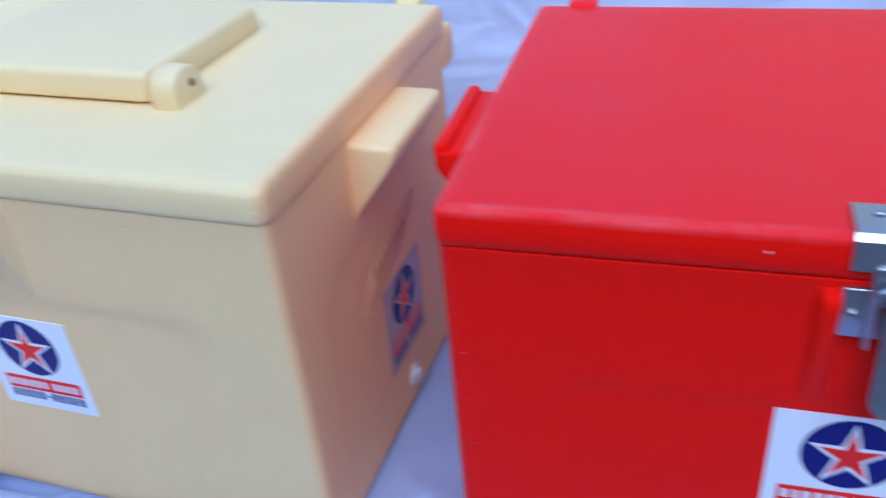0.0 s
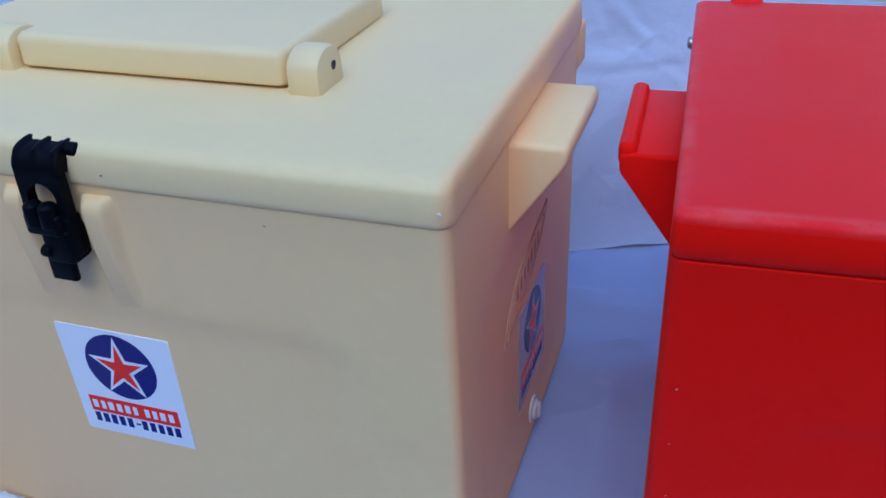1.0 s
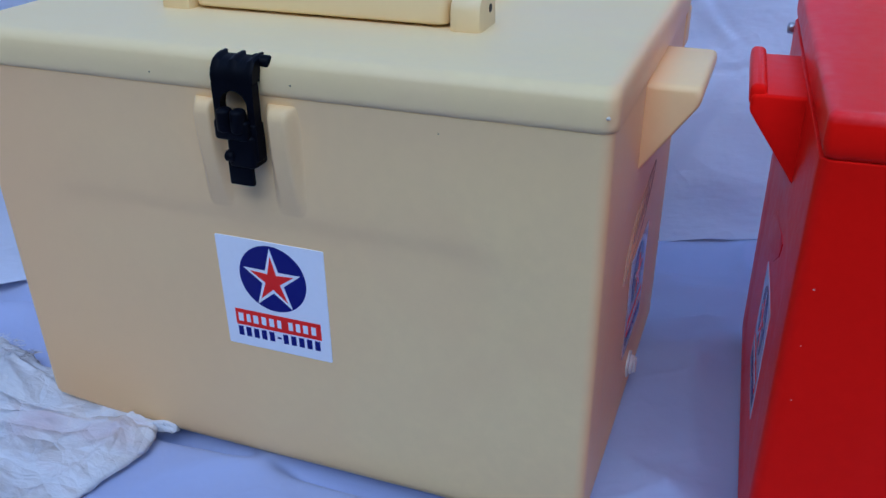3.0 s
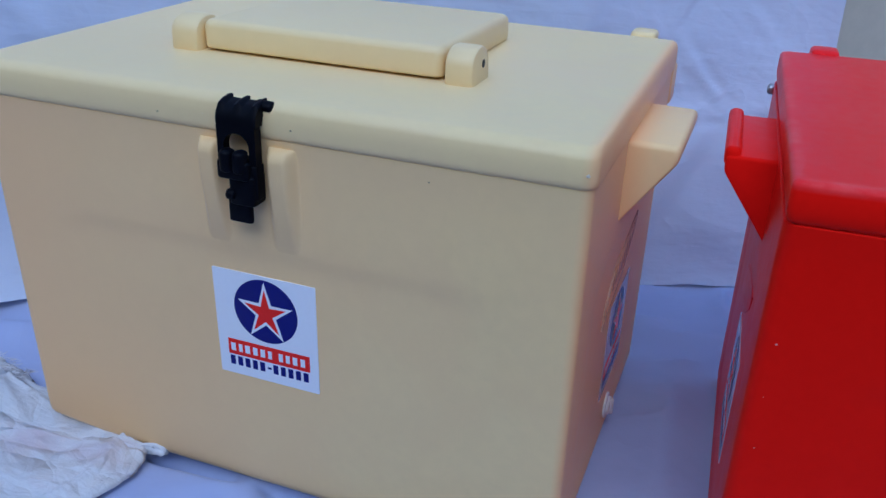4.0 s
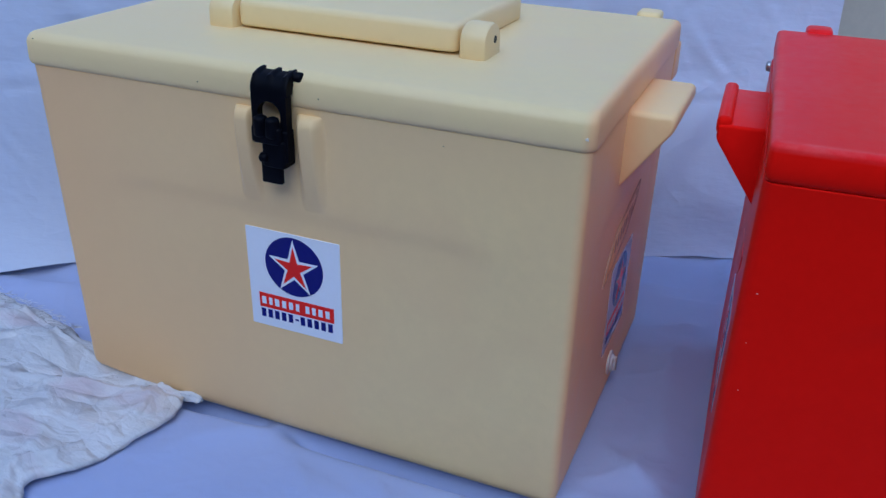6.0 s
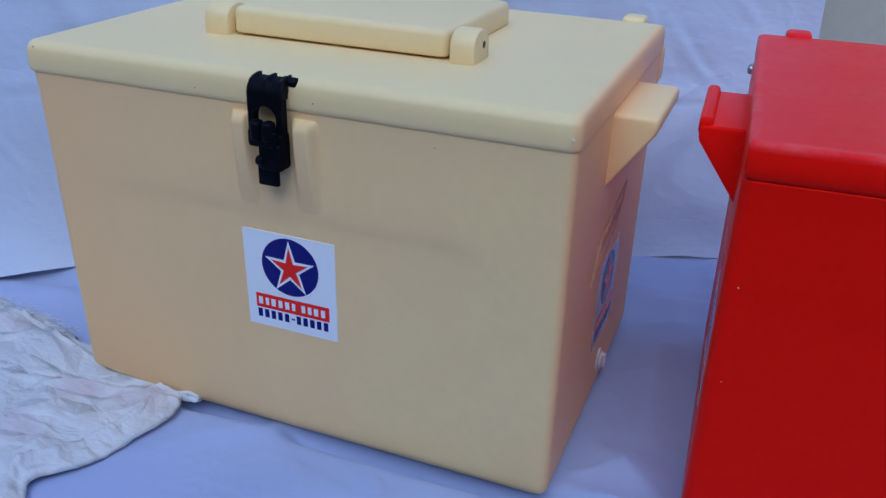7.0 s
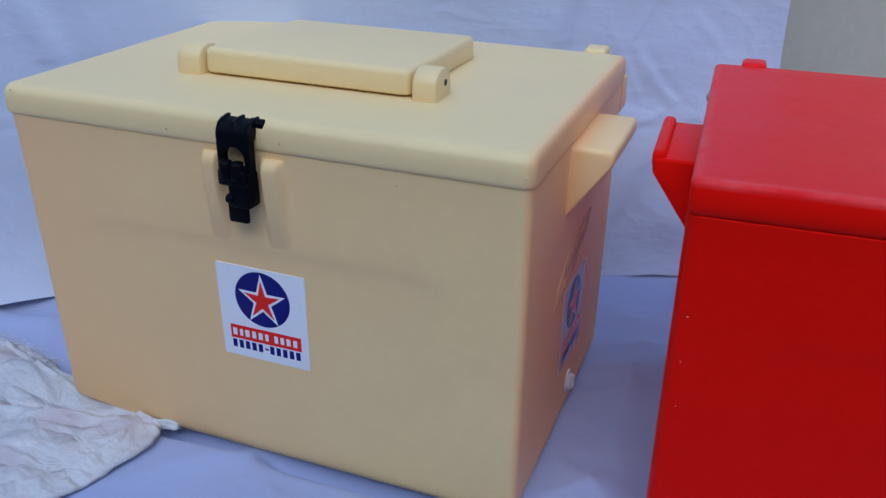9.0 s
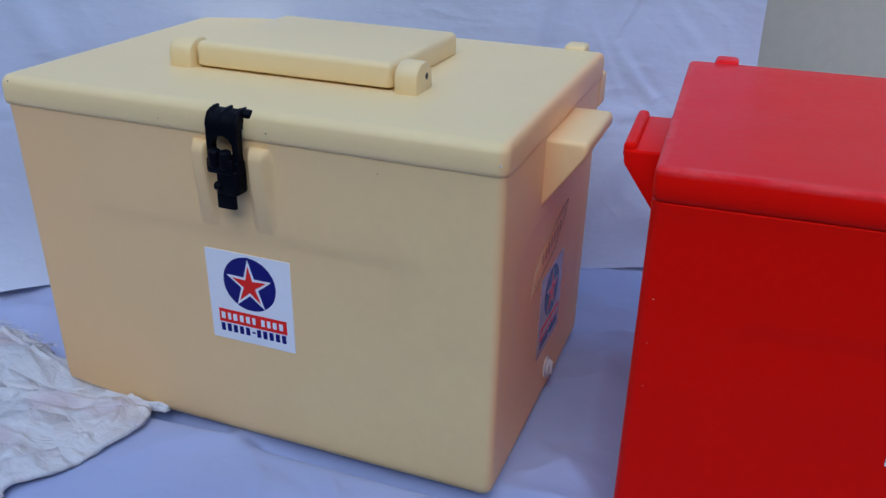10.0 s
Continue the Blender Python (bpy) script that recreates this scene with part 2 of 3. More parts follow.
def rounded(x0, x1, y0, y1, r, seg=6):
    """Outline of a rectangle with round corners, anticlockwise from the far right. r: one radius, or one a corner."""
    most = min((x1 - x0) / 2 - 1e-5, (y1 - y0) / 2 - 1e-5)
    pts = []
    for i, (cx, cy, sx, sy) in enumerate(((x1, y1, -1, -1), (x0, y1, 1, -1), (x0, y0, 1, 1), (x1, y0, -1, 1))):
        q = min(r[i] if isinstance(r, tuple) else r, most)
        for k in range(seg + 1):
            t = radians(90 * i + 90 * k / seg)
            pts.append((cx + sx * q + q * math.cos(t), cy + sy * q + q * math.sin(t)))
    return pts


def block(x0, x1, y0, y1, z0, z1, r=0.004, edge=0.002, edge_low=None, seg=4, axis="z"):
    """A block with round upright corners and rounded rims. axis: along which it is lofted."""
    e0 = edge if edge_low is None else edge_low
    spec = [(0, e0)] + ([(e0 * (1 - math.cos(radians(a))), e0 * (1 - math.sin(radians(a)))) for a in (30, 60, 90)] if e0 else [])
    top = [(edge * (1 - math.cos(radians(a))), edge * (1 - math.sin(radians(a)))) for a in (90, 60, 30)] + [(0, edge)]
    rings = []
    lo, hi = {"z": (z0, z1), "y": (y0, y1), "x": (x0, x1)}[axis]
    a0, a1, b0, b1 = {"z": (x0, x1, y0, y1), "y": (x0, x1, z0, z1), "x": (y0, y1, z0, z1)}[axis]
    for base, sign, seq in ((lo, 1, spec), (hi, -1, top)):
        for up, inset in seq:
            o = rounded(a0 + inset, a1 - inset, b0 + inset, b1 - inset, max(r - inset * 0.5, 0.0005), seg)
            h = base + sign * up
            rings.append([{"z": (u, v, h), "y": (u, h, v), "x": (h, u, v)}[axis] for u, v in o])
    return skin(rings)


def rod(p, q, r, seg=16, dome=0.0):
    """A round bar from p to q, with domed ends."""
    p, q = Vector(p), Vector(q)
    d = (q - p).normalized()
    u = d.orthogonal().normalized()
    v = d.cross(u)
    stops = [(p, r)]
    if dome:
        stops = [(p - d * dome * math.sin(radians(a)), r * math.cos(radians(a))) for a in (80, 50, 25)] + stops
    stops.append((q, r))
    if dome:
        stops += [(q + d * dome * math.sin(radians(a)), r * math.cos(radians(a))) for a in (25, 50, 80)]
    return skin([[c + (u * math.cos(2 * math.pi * k / seg) + v * math.sin(2 * math.pi * k / seg)) * s for k in range(seg)] for c, s in stops])


def extruded(outline, place, depth, edge=0.0):
    """An outline (u, v) given thickness; place(u, v, w) turns it into a point. The far rim is eased."""
    cx = sum(p[0] for p in outline) / len(outline)
    cy = sum(p[1] for p in outline) / len(outline)

    def shrink(k):
        out = []
        for u, v in outline:
            d = math.hypot(u - cx, v - cy) or 1
            out.append((u - (u - cx) / d * k, v - (v - cy) / d * k))
        return out
    levels = [(0, 0), (depth - edge, 0)] + ([(depth - edge * 0.3, edge * 0.3), (depth, edge)] if edge else [])
    return skin([[place(u, v, w) for u, v in shrink(k)] for w, k in levels])


def merged(*bms):
    out = bmesh.new()
    for b in bms:
        me = bpy.data.meshes.new("tmp")
        b.to_mesh(me)
        b.free()
        out.from_mesh(me)
        bpy.data.meshes.remove(me)
    return out


# ---- the ground, the wall and the two sheets ----
# line along which the hanging sheet meets the floor sheet
FOLD_P, FOLD_D = Vector((-0.29, 0.205, 0)), Vector((0.898, 0.440, 0))
FOLD_N = Vector((-0.440, 0.898, 0))

bm = bmesh.new()
bmesh.ops.create_grid(bm, x_segments=8, y_segments=8, size=60)
ground = part("ground", bm, CONCRETE)
ground.location = (0, 0, -0.045)
tagged(ground, "bare grey concrete ground under the white sheets", "ground", kind="structure")


def fold_frame(s, d, z):
    """A point s along the fold line, d behind it and z up."""
    return FOLD_P + FOLD_D * s + FOLD_N * d + Vector((0, 0, z))


bm = bmesh.new()
for k, (s0, s1, d0, d1, z0, z1) in enumerate([(-7.5, 7.5, 0.45, 0.67, -0.05, 2.1)]):
    lo = [fold_frame(s0, d0, z0), fold_frame(s1, d0, z0), fold_frame(s1, d1, z0), fold_frame(s0, d1, z0)]
    hi = [p + Vector((0, 0, z1 - z0)) for p in lo]
    vs = [bm.verts.new(p) for p in lo + hi]
    for f in ((0, 1, 5, 4), (1, 2, 6, 5), (2, 3, 7, 6), (3, 0, 4, 7), (4, 5, 6, 7), (3, 2, 1, 0)):
        bm.faces.new([vs[i] for i in f])
wall = part("wall_back", bm, WALL)
tagged(wall, "plain grey painted wall behind the hanging sheet", "wall", kind="structure")


def upright_wall(name, x0, x1, y0, y1, top, label, plaster=DARK_WALL):
    return tagged(part(name, block(x0, x1, y0, y1, -0.05, top, 0.002, 0.002), plaster), label, "wall", kind="structure")


# three unseen walls, added to hold off sky light and bounce warm light
upright_wall("wall_front", -1.75, 3.80, -3.2, -3.0, 2.6, "unseen dark wall added in front to cut the light")
upright_wall("wall_left", -1.75, -1.55, -3.0, -0.65, 2.3, "unseen dark wall added at the left to cut the light")
upright_wall("wall_right", 3.60, 3.80, -3.0, 2.55, 2.0, "unseen tan plastered wall added at the right to warm the light", TAN_WALL)


def wave(p, scale, octaves=4):
    return noise.fractal(Vector(p) * scale, 1.0, 2.0, octaves)


# long soft folds of the floor sheet: from, to, width, height
FLOOR_FOLDS = [(0.20, -0.16, 0.55, -0.09, 0.016, 0.004), (0.24, -0.03, 0.40, -0.085, 0.010, 0.0025), (0.52, 0.30, 0.72, 0.36, 0.014, 0.008),
               (0.50, 0.44, 0.74, 0.47, 0.010, 0.007), (-0.40, 0.10, 0.00, 0.17, 0.012, 0.008), (-0.5, -0.02, 0.02, 0.26, 0.014, 0.008), (0.60, -0.30, 0.63, 0.20, 0.012, 0.006)]


def sheet_height(x, y):
    """Soft swells and creases of the floor sheet."""
    h = 0.004 * wave((x, y, 0.3), 3.5, 3)
    ridge = abs(wave((x * 0.8 + y * 0.5, y * 1.3 - x * 0.3, 4.0), 3.0, 3))
    h += 0.013 * max(0.0, 1 - ridge * 5.0) ** 1.6
    h += 0.006 * max(0.0, 1 - abs(wave((x * 1.2 - y * 0.4, y * 0.9 + x * 0.5, 11.0), 2.2, 2)) * 7) ** 2
    for x0, y0, x1, y1, w, up in FLOOR_FOLDS:
        dx, dy = x1 - x0, y1 - y0
        run = math.hypot(dx, dy)
        along = ((x - x0) * dx + (y - y0) * dy) / run
        off = ((x - x0) * dy - (y - y0) * dx) / run + 0.012 * math.sin(along * 14)
        ends = max(0.0, min(1.0, along / 0.06)) * max(0.0, min(1.0, (run - along) / 0.06))
        h += up * ends * (math.exp(-(off / w) ** 2) if off < 0 else math.exp(-(off / (2.2 * w)) ** 2))
    return max(h, -0.004)


# folds that run up to the box's front edge and along the sack
RUNS = [([(0.25, 0.012), (0.206, -0.010), (0.172, -0.040), (0.148, -0.088), (0.136, -0.15), (0.13, -0.30)], 0.018, 0.055, 0.008),
        ([(0.60, -0.012), (0.47, -0.024), (0.37, -0.050), (0.29, -0.10), (0.25, -0.18), (0.235, -0.32)], 0.030, 0.046, 0.004),
        ([(0.64, -0.06), (0.53, -0.09), (0.44, -0.14), (0.38, -0.22), (0.35, -0.34)], 0.028, 0.046, 0.004),
        ([(0.60, 0.05), (0.615, 0.18), (0.605, 0.33), (0.62, 0.48)], 0.010, 0.022, 0.005)]


def pushed_up(x, y):
    """Height that the long folds add: steep on the box's side, gentle on the other."""
    h = 0.0
    for pts, steep, soft, up in RUNS:
        best = None
        for n, ((x0, y0), (x1, y1)) in enumerate(zip(pts, pts[1:])):
            dx, dy = x1 - x0, y1 - y0
            run = math.hypot(dx, dy)
            a = ((x - x0) * dx + (y - y0) * dy) / run
            c = max(0.0, min(run, a))
            d = math.hypot(x - x0 - dx / run * c, y - y0 - dy / run * c)
            if best is None or d < best[0]:
                side = (x - x0) * dy - (y - y0) * dx
                best = (d, side, (n + c / run) / (len(pts) - 1))
        d, side, along = best
        w = steep if side < 0 else soft
        h += up * math.exp(-(d / w) ** 2) * min(1.0, along * 6 + 0.3) * min(1.0, (1 - along) * 4)
    return h


def under_boxes(x, y):
    """1 where a box presses the sheet flat, fading to 0 a few centimetres off."""
    k = 0.0
    for x0, x1, y0, y1 in ((0.0, 0.545, 0.0, 0.41), (0.66, 1.22, 0.0, 0.43), (-0.75, 0.10, -0.36, 0.09)):
        dx = max(x0 - x, 0, x - x1)
        dy = max(y0 - y, 0, y - y1)
        k = max(k, 1 - min(1, math.hypot(dx, dy) / 0.07))
    return k


bm = bmesh.new()
NX, NY = 320, 320
grid = []
for j in range(NY + 1):
    row = []
    for i in range(NX + 1):
        # finer in the middle, where the boxes stand
        a, b = 2 * i / NX - 1, 1 - 2 * j / NY
        s = 0.50 + 1.45 * (0.5 * a + 0.5 * a ** 3)
        d = -0.45 + (0.485 if b > 0 else 0.65) * (0.6 * b + 0.4 * b ** 3)
        p = fold_frame(s, d, 0)
        h = sheet_height(p.x, p.y)
        k = under_boxes(p.x, p.y)
        z = h * (1 - k) - 0.001 * k + pushed_up(p.x, p.y)
        # hollow under the box's front edge
        dip = math.exp(-((p.y - 0.016) / 0.0135) ** 2) * max(0.0, min(1.0, (p.x - 0.10) / 0.05))
        dip *= 1 - 0.85 * math.exp(-((p.x - 0.243) / 0.022) ** 2)
        z -= 0.040 * dip * (0.8 + 0.2 * math.sin(p.x * 17.0 + 0.6))
        row.append(bm.verts.new((p.x, p.y, z)))
    grid.append(row)
for j in range(NY):
    for i in range(NX):
        bm.faces.new((grid[j][i], grid[j][i + 1], grid[j + 1][i + 1], grid[j + 1][i]))
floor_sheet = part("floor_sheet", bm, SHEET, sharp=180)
so = floor_sheet.modifiers.new("thickness", "SOLIDIFY")
so.thickness, so.offset = 0.0012, -1
tagged(floor_sheet, "creased white cotton sheet spread on the ground under the boxes", "sheet")

# soft folds of the hanging sheet: place, slant, width, depth, reach
FOLDS = [(0.953, 0.296, -0.78, 0.009, 0.0022, 0.24, 0.37), (1.03, 0.36, -0.9, 0.010, 0.0014, 0.32, 0.42), (0.80, 0.40, 0.3, 0.02, 0.003, 0.2, 0.9), (-0.05, 0.30, 0.25, 0.03, 0.004, 0.1, 0.8),
         (0.10, 0.38, -0.5, 0.02, 0.004, 0.25, 0.7), (0.45, 0.5, 0.2, 0.03, 0.004, 0.3, 1.1), (0.92, 0.15, 0.5, 0.02, 0.0025, 0.05, 0.25),
         (0.985, 0.27, -1.3, 0.005, 0.0016, 0.22, 0.33), (1.02, 0.22, -1.6, 0.005, 0.0018, 0.16, 0.28), (0.90, 0.33, -0.5, 0.005, 0.0013, 0.26, 0.40), (1.06, 0.16, -0.7, 0.007, 0.0022, 0.08, 0.24),
         (0.94, 0.42, 0.6, 0.006, 0.0012, 0.33, 0.50), (-0.02, 0.20, -0.8, 0.006, 0.0015, 0.12, 0.28), (0.03, 0.42, 0.9, 0.007, 0.0014, 0.30, 0.52), (-0.10, 0.12, 0.7, 0.007, 0.0018, 0.05, 0.20)]
# hanging sheet: its right hem runs down behind the red box and sweeps outwards, its foot lies on the floor sheet
bm = bmesh.new()
NS, NZ = 380, 230
grid = []
for j in range(NZ + 1):
    row = []
    v = j / NZ
    z = 1.5 * v ** 1.5
    for i in range(NS + 1):
        edge = 1.118 + 0.03 * z + 0.004 * math.sin(z * 9)
        s = edge - (edge + 1.1) * (1 - i / NS) ** 1.35
        s += min(0.5, 6.0 * max(0.0, 0.318 - z)) * max(0.0, (i / NS - 0.93) / 0.07)
        foot = math.exp(-z / 0.05)
        d = 0.012 * wave((s, z * 0.6, 1.0), 2.2, 3) + 0.006 * wave((s * 0.7 + z * 0.9, z, 8.0), 4.0, 2) + 0.02 * z
        d -= 0.018 * foot * (1 + 0.5 * math.sin(s * 6.0 + 1.0))
        # left part of the hem lies forward on the floor
        raised = max(0.0, min(1.0, (0.17 - s) / 0.08))
        d -= min(0.075, max(0.0, 0.17 - s) * 0.28) * math.exp(-z / 0.12)
        # pressed creases and soft slanting folds
        zc = 0.243 + 0.006 * math.sin(s * 5.0) + 0.003 * math.sin(s * 31.0)
        d += 0.0013 * math.exp(-((z - zc) / 0.005) ** 2) - 0.001 * math.exp(-((z - zc - 0.014) / 0.012) ** 2)
        for s0, z0, lean, w, deep, z_low, z_top in FOLDS:
            q = (s - s0) - (z - z0) * lean
            fade = max(0.0, min(1.0, (z - z_low) / 0.05)) * max(0.0, min(1.0, (z_top - z) / 0.05))
            d -= deep * fade * (math.exp(-(q / w) ** 2) - 0.6 * math.exp(-((q - 1.6 * w) / w) ** 2))
        d -= 0.007 * math.exp(-((s - 1.0) / 0.07) ** 2 - ((z - 0.095 + 0.5 * (s - 0.97)) / 0.045) ** 2)
        lift = 0.003 + max(0.002, 0.008 + 0.05 * s) * raised * (0.9 + 0.1 * math.sin(s * 40.0)) + 0.004 * math.exp(-((s - 0.965) / 0.03) ** 2) + 0.004 * max(0.0, wave((s, 0, 3.0), 7.0, 3))
        p = fold_frame(s, d, z + lift * math.exp(-z / 0.03))
        row.append(bm.verts.new(p))
    grid.append(row)
for j in range(NZ):
    for i in range(NS):
        bm.faces.new((grid[j][i], grid[j][i + 1], grid[j + 1][i + 1], grid[j + 1][i]))
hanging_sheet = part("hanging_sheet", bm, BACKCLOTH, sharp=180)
so = hanging_sheet.modifiers.new("thickness", "SOLIDIFY")
so.thickness, so.offset = 0.0012, 0
tagged(hanging_sheet, "wrinkled white cloth hung on the wall as a backdrop", "sheet")


# ---- the insulated boxes ----
W, D, H = 0.545, 0.400, 0.360      # width, depth and height of the body at its rim
LID = 0.030


def recess(x, z):
    """Depth of the shallow sunken field of the front wall."""
    dx = min(x - 0.060, 0.480 - x)
    dz = 0.262 - z
    if dx <= 0 or dz <= 0:
        return 0.0
    d = dx if dz > 0.04 else dz if dx > 0.04 else 0.04 - math.hypot(0.04 - dx, 0.04 - dz)
    t = max(0.0, min(1.0, d / 0.014))
    return 0.0016 * t * t * (3 - 2 * t) * min(1.0, max(0.0, (z - 0.02) / 0.12))


def end_recess(y, z):
    """Depth of the sunken, round-cornered field of each end wall."""
    dy = min(y - 0.060, 0.352 - y)
    dz = min(z - 0.022, 0.266 - z)
    if dy <= 0 or dz <= 0:
        return 0.0
    r = 0.050
    d = min(dy, dz) if dy > r or dz > r else r - math.hypot(r - dy, r - dz)
    t = max(0.0, min(1.0, d / 0.010))
    return 0.0014 * t * t * (3 - 2 * t)


def body_rings(flare, taper, worn=0.0):
    """Rotomoulded body: slightly narrower towards the foot, rounded foot, a shallow sunken field in front."""
    rings = []
    spec = [(0.000, 0.016), (0.0010, 0.009), (0.003, 0.0045), (0.007, 0.0015), (0.012, 0.0003), (0.022, 0.0)]
    spec += [(0.03 + 0.006 * k, 0.0) for k in range(54)] + [(0.3590, 0.0), (0.3597, 0.0005), (0.3597, 0.012)]
    for z, inset in spec:
        t = 1 - z / H
        x0, x1 = -flare + taper * t, W - 0.0005 - 0.001 * t
        y0, y1 = 0.0005 + 0.010 * t - 0.0010 * max(0.0, min(1.0, (z - 0.338) / 0.02)), D - 0.003 - 0.006 * t
        o = rounded(x0 + inset, x1 - inset, y0 + inset, y1 - inset, 0.0095, 8)
        a, b = o[26], o[27]
        o = o[:27] + [(a[0] + (b[0] - a[0]) * k / 64, a[1] + recess(a[0] + (b[0] - a[0]) * k / 64, z)) for k in range(1, 64)] + o[27:]
        # the two end walls
        (c, e), (f, g) = (o[17], o[18]), (o[-1], o[0])
        left = [(c[0] + end_recess(c[1] + (e[1] - c[1]) * k / 40, z), c[1] + (e[1] - c[1]) * k / 40) for k in range(1, 40)]
        right = [(f[0] - end_recess(f[1] + (g[1] - f[1]) * k / 40, z), f[1] + (g[1] - f[1]) * k / 40) for k in range(1, 40)]
        o = o[:18] + left + o[18:] + right
        # a corner of the foot is worn round
        low = max(0.0, 1 - z / 0.045) ** 2
        rings.append([(u, v, z + worn * low * max(0.0, 1 - (u - x0) / 0.14) ** 2 * max(0.0, 1 - (v - y0) / 0.16) ** 2) for u, v in o])
    return rings


def front_y(z):
    return 0.0005 + 0.010 * (1 - z / H)


def lid_rings(ease, under):
    rings = []
    spec = [(-0.0012, 0.014), (-0.0010, 0.0048 * under), (-0.0004, 0.0026 * under), (0.0008 * under, 0.0012 * under), (0.0026 * under, 0.0004 * under), (0.0055 * under, 0.0), (0.013, 0.0)]
    spec += [(LID - ease + ease * math.sin(radians(a)), ease * 1.1 * (1 - math.cos(radians(a)))) for a in (15, 30, 45, 60, 75, 90)]
    spec += [(LID + 0.0006, 0.04), (LID + 0.0012, 0.09), (LID + 0.0015, 0.16)]
    for z, inset in spec:
        up = max(0.0, min(0.0045, z - LID + 0.0045))
        left = max(inset * 0.22, 0.0045 - math.sqrt(0.0045 ** 2 - up ** 2)) if z > 0.006 else inset
        rings.append([(u, v, H + z) for u, v in rounded(-0.006 + left, W + 0.002 - inset * 0.38, -0.003 + inset, D - inset, tuple(max(c - inset * 0.2, 0.004) for c in (0.009, 0.007, 0.005, 0.012)), 8)])
    return rings


def hinge_set(parent_body, parent_lid, x, colour, lid_colour, outer, pin_out):
    """Back hinge: a knuckle of the lid between two lugs of the body, on a steel pin. outer: -1 or 1, the side of the pin's head; pin_out: how far it stands out."""
    knuckle = block(x - 0.0135, x + 0.0135, D - 0.008, D + 0.022, H + 0.004, H + LID + 0.0040, 0.006, 0.0045)
    part("hinge_knuckle", knuckle, lid_colour, parent_lid)
    for sx in (-1, 1):
        far = 0.0375 if sx == outer else 0.0345
        x0, x1 = sorted((x + sx * 0.0155, x + sx * far))
        part("hinge_lug", block(x0, x1, D - 0.012, D + 0.028, H - 0.040, H + 0.001, 0.007, 0.004), colour, parent_body)
    if pin_out:
        zc, yc = H - 0.015, D + 0.016
        pin = rod((x - 0.034, yc, zc), (x + outer * (0.040 + pin_out - 0.003), yc, zc), 0.003, 10)
        head = rod((x + outer * (0.040 + pin_out - 0.003), yc, zc), (x + outer * (0.040 + pin_out), yc, zc), 0.0058, 14, 0.003)
        part("hinge_pin", merged(pin, head), STEEL, parent_body, "bright steel hinge pin")


def side_handle(parent, colour, side, ridge):
    """Wedge-shaped grip moulded on an end wall. side: 1 at the right end, -1 at the left."""
    x = (W - 0.004) if side > 0 else 0.001
    out = 0.046
    soft = 0.0035 if ridge else 0.0065
    corners = [(out, 0.3565, soft), (out, 0.3425, soft * 0.9), (0.001, 0.279, 0.001), (-0.004, 0.279, 0.001), (-0.004, 0.3565, 0.001)]
    prof = []
    for i, (u, w, r) in enumerate(corners):
        here = Vector((u, w))
        before = (Vector(corners[i - 1][:2]) - here).normalized()
        after = (Vector(corners[(i + 1) % 5][:2]) - here).normalized()
        for k in range(5):
            t = k / 4
            q = here + before * r * (1 - t) ** 2 + after * r * t ** 2
            prof.append((q.x, q.y))
    y0, y1 = 0.136, 0.262
    steps = [(y0 + soft * (1 - math.cos(radians(a))), soft * (1 - math.sin(radians(a)))) for a in (0, 20, 40, 60, 90)]
    steps += [(y1 - soft * (1 - math.cos(radians(a))), soft * (1 - math.sin(radians(a)))) for a in (90, 60, 40, 20, 0)]
    rings = []
    for y, k in steps:
        cx, cz = out * 0.45, 0.33
        f = 1 - k / 0.032
        rings.append([(x + side * (cx + (u - cx) * f if u > 0 else u), y, cz + (w - cz) * f) for u, w in prof])
    bm = skin(rings)
    if ridge:
        lip = block(0, 0.0125, 0.1375, 0.2605, 0.346, 0.3630, 0.005, 0.0045)
        bmesh.ops.translate(lip, verts=lip.verts, vec=(out - 0.011, 0, 0))
        for v in lip.verts:
            v.co.x = x + side * v.co.x
        bm = merged(bm, lip)
    return part("side_handle", bm, colour, parent, sharp=50)


def grip_rib(parent, colour, x0, x1):
    """Guard rib beside the latch: stands proud at the top and runs out into the wall, its flanks blended into it."""
    cx, hw = (x0 + x1) / 2, (x1 - x0) / 2
    rings = []
    spec = []
    for k in range(12):   # the foot of the rib fades into the wall
        q = k / 11
        spec.append((0.258 + 0.080 * q, -0.0006 + 0.0122 * (q * q * (3 - 2 * q)) ** 0.55))
    spec += [(0.3420 + 0.0115 * math.sin(radians(a)), 0.0004 + 0.0114 * math.cos(radians(a)) ** 0.8) for a in (5, 15, 30, 45, 58, 70, 82)]
    for z, proud in spec:
        y = front_y(z)
        close = min(1.0, max(0.0, (0.3545 - z) / 0.011)) ** 0.5
        spread = 1.0 - 0.14 * (1 - close)
        ring = []
        for k in range(33):
            u = -1.45 + 2.9 * k / 32
            t = max(0.0, min(1.0, (abs(u) - 0.48) / 0.80))
            ring.append((cx + u * hw * spread, y - proud * 0.5 * (1 + math.cos(math.pi * t)) + 0.0003, z))
        rings.append(ring + [(cx + 1.3 * hw * spread, y + 0.010, z), (cx - 1.3 * hw * spread, y + 0.010, z)])
    return part("guard_rib", skin(rings), colour, parent, sharp=75)


def star_outline(r, inner=0.42, turn=90):
    pts = []
    for k in range(10):
        a = radians(turn + 36 * k)
        q = r if k % 2 == 0 else r * inner
        pts.append((q * math.cos(a), q * math.sin(a)))
    return pts


